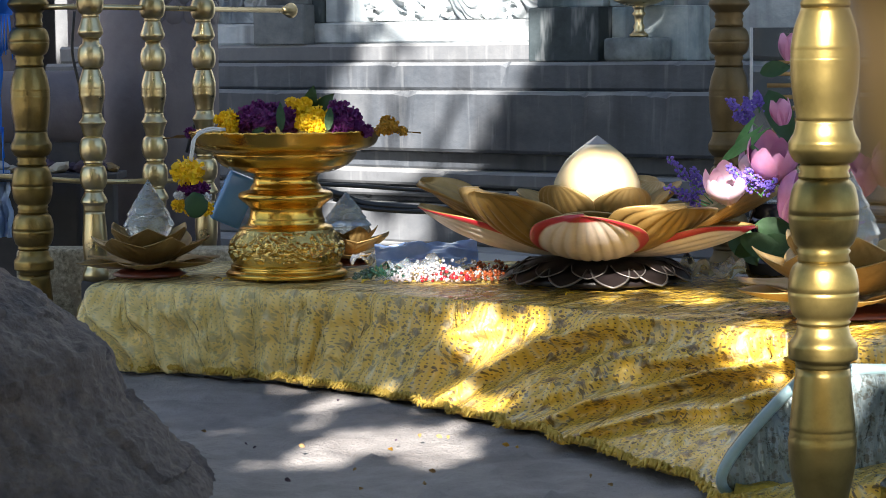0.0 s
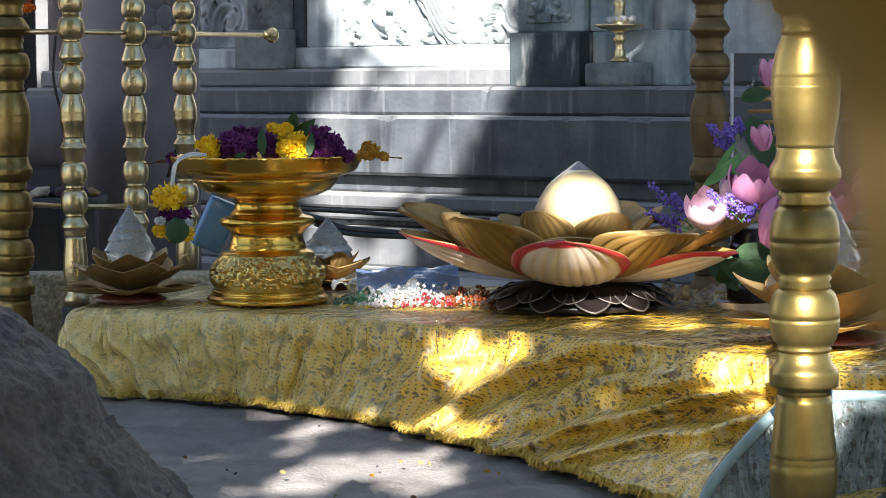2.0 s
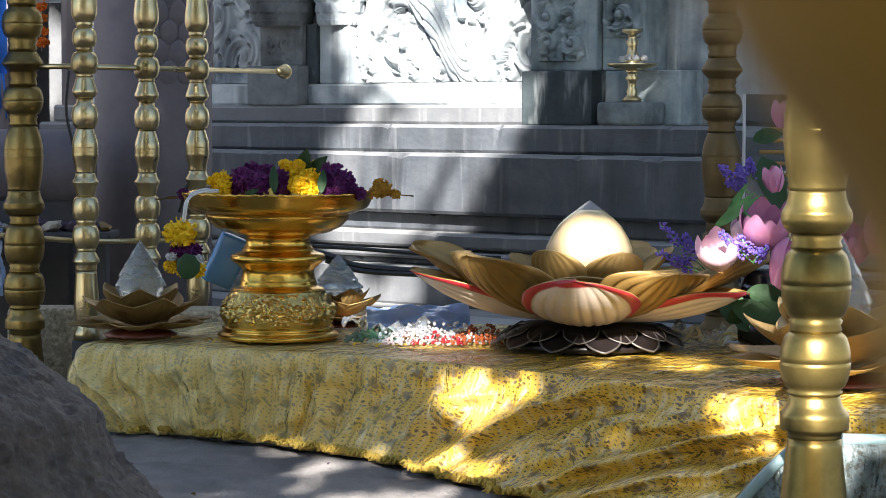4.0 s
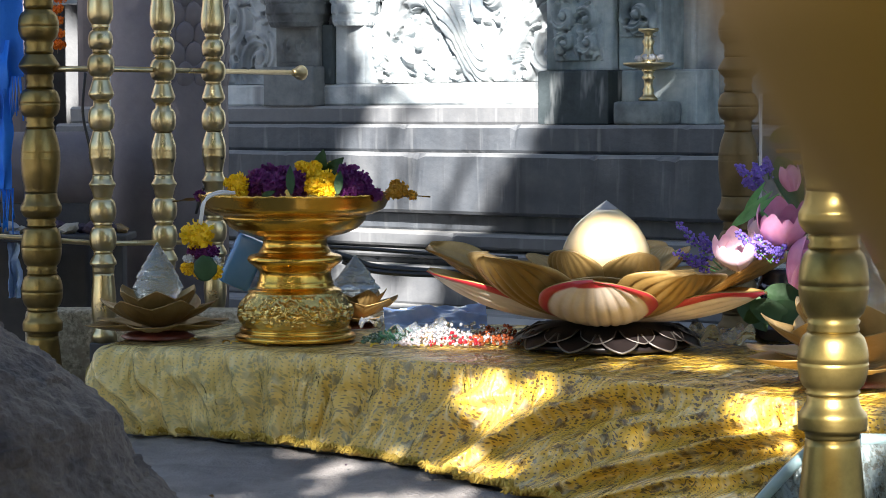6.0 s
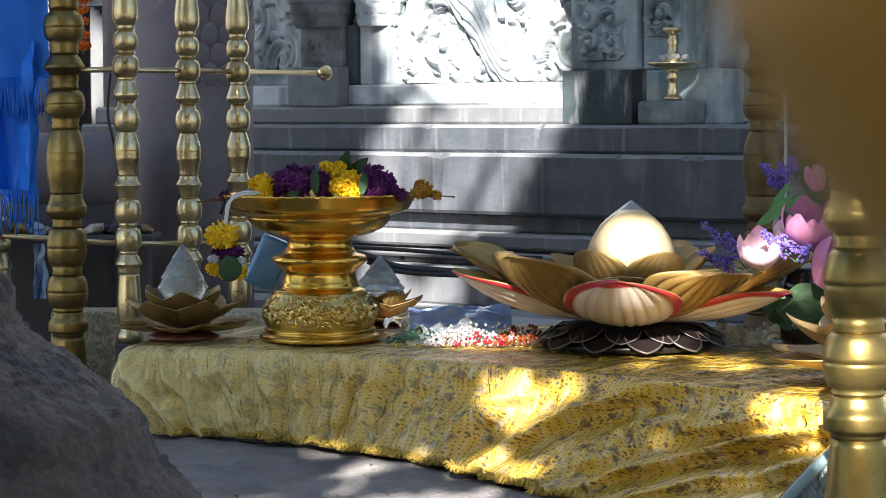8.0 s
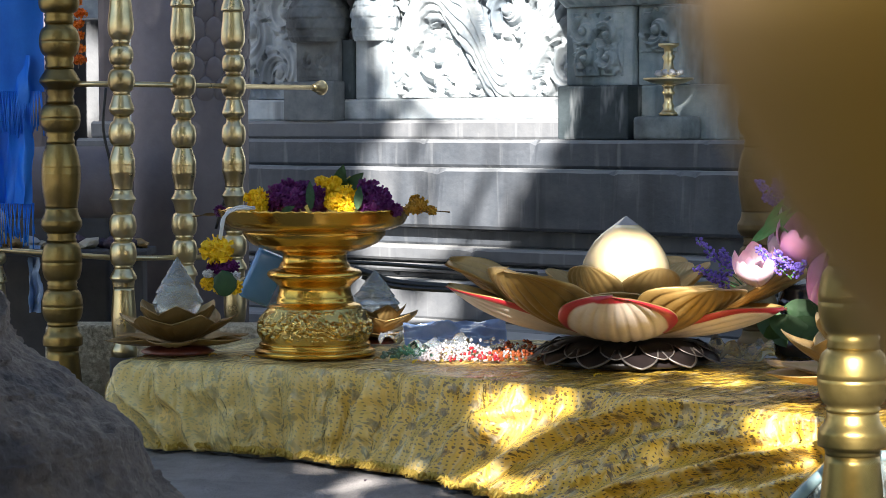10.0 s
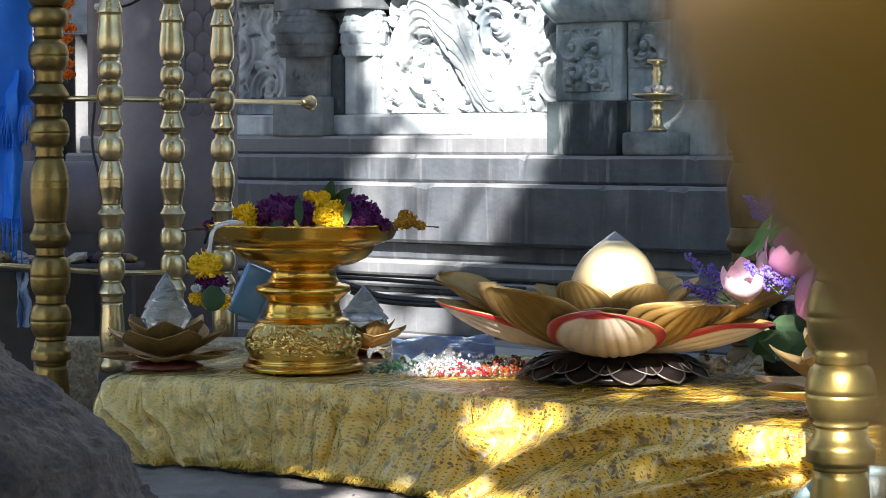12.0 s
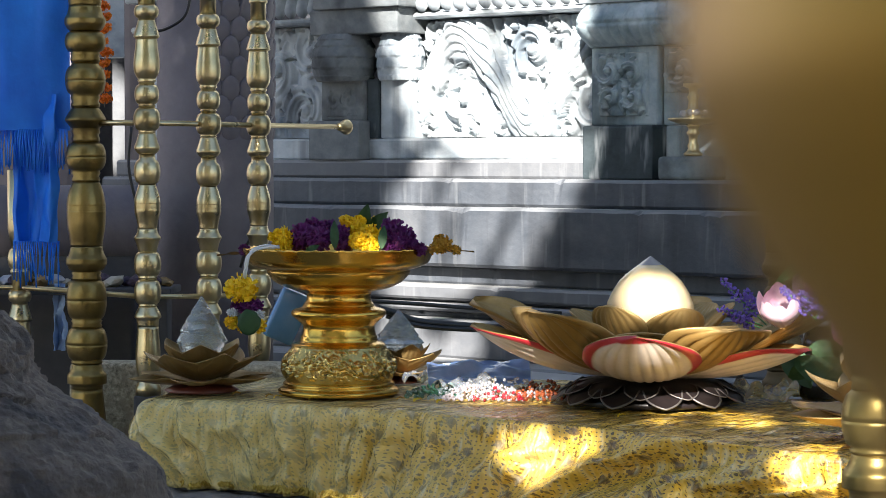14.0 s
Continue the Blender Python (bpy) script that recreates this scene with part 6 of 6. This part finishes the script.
for v in bm.verts:
    v.co.z += 0.003 * noise.noise(v.co * 14) if v.co.z > 0.56 else 0
tagged(part("stone_block", bm, GREYBLOCK, None, "worn stained stone, also for deep shade block bearing a brass lamp"), category="block").matrix_world = TEMPLE @ pose(0, 0, 0)

# ---- silver brocade cushion ----
def cushion():
    """A flat-sided bolster: its left side slopes in towards the top."""
    bm = bmesh.new()
    uvl = bm.loops.layers.uv.new("UVMap")
    side = smooth_line([(0.012, 0.0, 0), (-0.004, 0.012, 0), (-0.006, 0.032, 0), (0.014, 0.066, 0), (0.056, 0.116, 0), (0.094, 0.154, 0), (0.112, 0.164, 0)], 4)
    across = [0, 0.006, 0.02, 0.06, 0.12, 0.2, 0.3, 0.4, 0.55]
    rings = []
    for y, grow in ((0.0, 0.012), (0.004, 0.004), (0.012, 0.0), (0.03, 0.0), (0.05, 0.0), (0.06, 0.012)):
        rings.append([[bm.verts.new((q.x + grow + (0.55 - q.x) * a / 0.55, y - 0.012 * math.sin(math.pi * min(1, a * 4)) * (1 if grow else 0.3) + 0.003 * noise.noise((a * 20, q.y * 30, y)), max(0, q.y - grow * (q.y > 0.1)))) for a in across] for q in side])
    def quad(vs):
        f = bm.faces.new(vs)
        for lp in f.loops:
            lp[uvl].uv = (lp.vert.co.x + lp.vert.co.y * 0.7, lp.vert.co.z + lp.vert.co.y * 0.7)
    for r in (rings[0], rings[-1]):
        for a, b in zip(r, r[1:]):
            for k in range(len(across) - 1):
                quad((a[k], a[k + 1], b[k + 1], b[k]))
    for r, t in zip(rings, rings[1:]):
        for k in range(len(side) - 1):
            quad((r[k][0], r[k + 1][0], t[k + 1][0], t[k][0]))
        for k in range(len(across) - 1):
            quad((r[-1][k], r[-1][k + 1], t[-1][k + 1], t[-1][k]))
    bmesh.ops.recalc_face_normals(bm, faces=bm.faces)
    return bm, side


cus = thing("cushion", pose(0.355, 2.86, -0.004, 0, 0, -6), "silver-blue brocade cushion with pale piping and gold hem", "cushion")
bm, side = cushion()
cover = part("cover", bm, SILVER, cus)
bm = bmesh.new()
tube(bm, [(q.x + 0.004, 0.002, q.y) for q in side[2:]] + [(0.112 + 0.04 * k, 0.002, 0.166) for k in range(1, 11)], 0.0075, 8)
part("piping", bm, PIPING, cover, "glossy pale blue piping")
bm = bmesh.new()
tube(bm, [(0.012 + 0.012 * i, -0.008, 0.010 + 0.003 * math.sin(i * 5)) for i in range(44)], 0.012, 8)
part("gold_hem", bm, GOLDTRIM, cover, "gold sequin hem")

# ---- hem fringe of the altar cloth ----
rnd = random.Random(21)
fr = bmesh.new()
edge = [h for h in HEM if -0.02 <= h[0] <= 1.0]
for i in range(2300):
    u, c, above = edge[int(i / 2300 * (len(edge) - 1))]
    n = Vector((c.x - above.x, c.y - above.y, 0))
    n = Vector((-0.3, -0.95, 0)) if n.length < 0.0005 else n.normalized()
    tuft = noise.noise((u * 75, 0, 4)) + 0.6 * noise.noise((u * 190, 2, 4))
    l = max(0.002, rnd.uniform(0.003, 0.011) * (1 + 1.5 * tuft))
    d = (n + Vector((rnd.uniform(-1.2, 1.2), rnd.uniform(-0.6, 0.6), 0))).normalized()
    k = c + Vector((rnd.uniform(-0.002, 0.002), -rnd.uniform(-0.004, 0.002), 0))
    tube(fr, [k + Vector((0, 0, 0.004)), k + d * l * 0.5 + Vector((0, 0, rnd.uniform(0.0, 0.010))), k + d * l + Vector((0, 0, rnd.uniform(-0.003, 0.004)))], rnd.uniform(0.0008, 0.0026), 4, [1, 1.3, 0.5])
tagged(part("hem_fringe", fr, FRINGE, bpy.data.objects["altar_cloth"], "short frayed yellow fringe"), kind="stuff")

# ---- loose petals on the altar ----
for i, p in enumerate(((-0.407, 4.020, 0.163), (-0.391, 4.000, 0.162), (-0.142, 3.950, 0.151), (-0.173, 3.980, 0.154), (-0.327, 3.980, 0.161), (-0.102, 3.930, 0.151), (-0.470, 4.060, 0.159), (0.200, 3.720, 0.153))):
    x, y = p[0], p[1]
    leaf("loose_petal", (x, y, ALTAR_TOP + 0.004), (x + 0.014, y + 0.006 * (i % 3), ALTAR_TOP + 0.007), 0.011, YEL if i % 3 else DRY, 0.003, "loose yellow marigold petal on the altar cloth", "petal", "loose petals on the altar", True)

# ---- litter on the ground ----
for i in range(34):
    x, y = rnd.uniform(-0.5, 0.35), rnd.uniform(2.75, 3.75)
    if y > altar_edge(min(1, max(0, (x + 0.573) / 0.98)))[1].y - 0.04:
        continue
    l = rnd.uniform(0.004, 0.010)
    a = rnd.uniform(0, 6.28)
    leaf("fallen_petal", (x, y, 0.004), (x + l * math.cos(a), y + l * math.sin(a), 0.006), l * 0.6, rnd.choice([DRY, DRYLEAF, DRYLEAF, PACK_C]), 0.002, "tiny fallen petal lying on the dusty ground", "petal", "fallen petals")
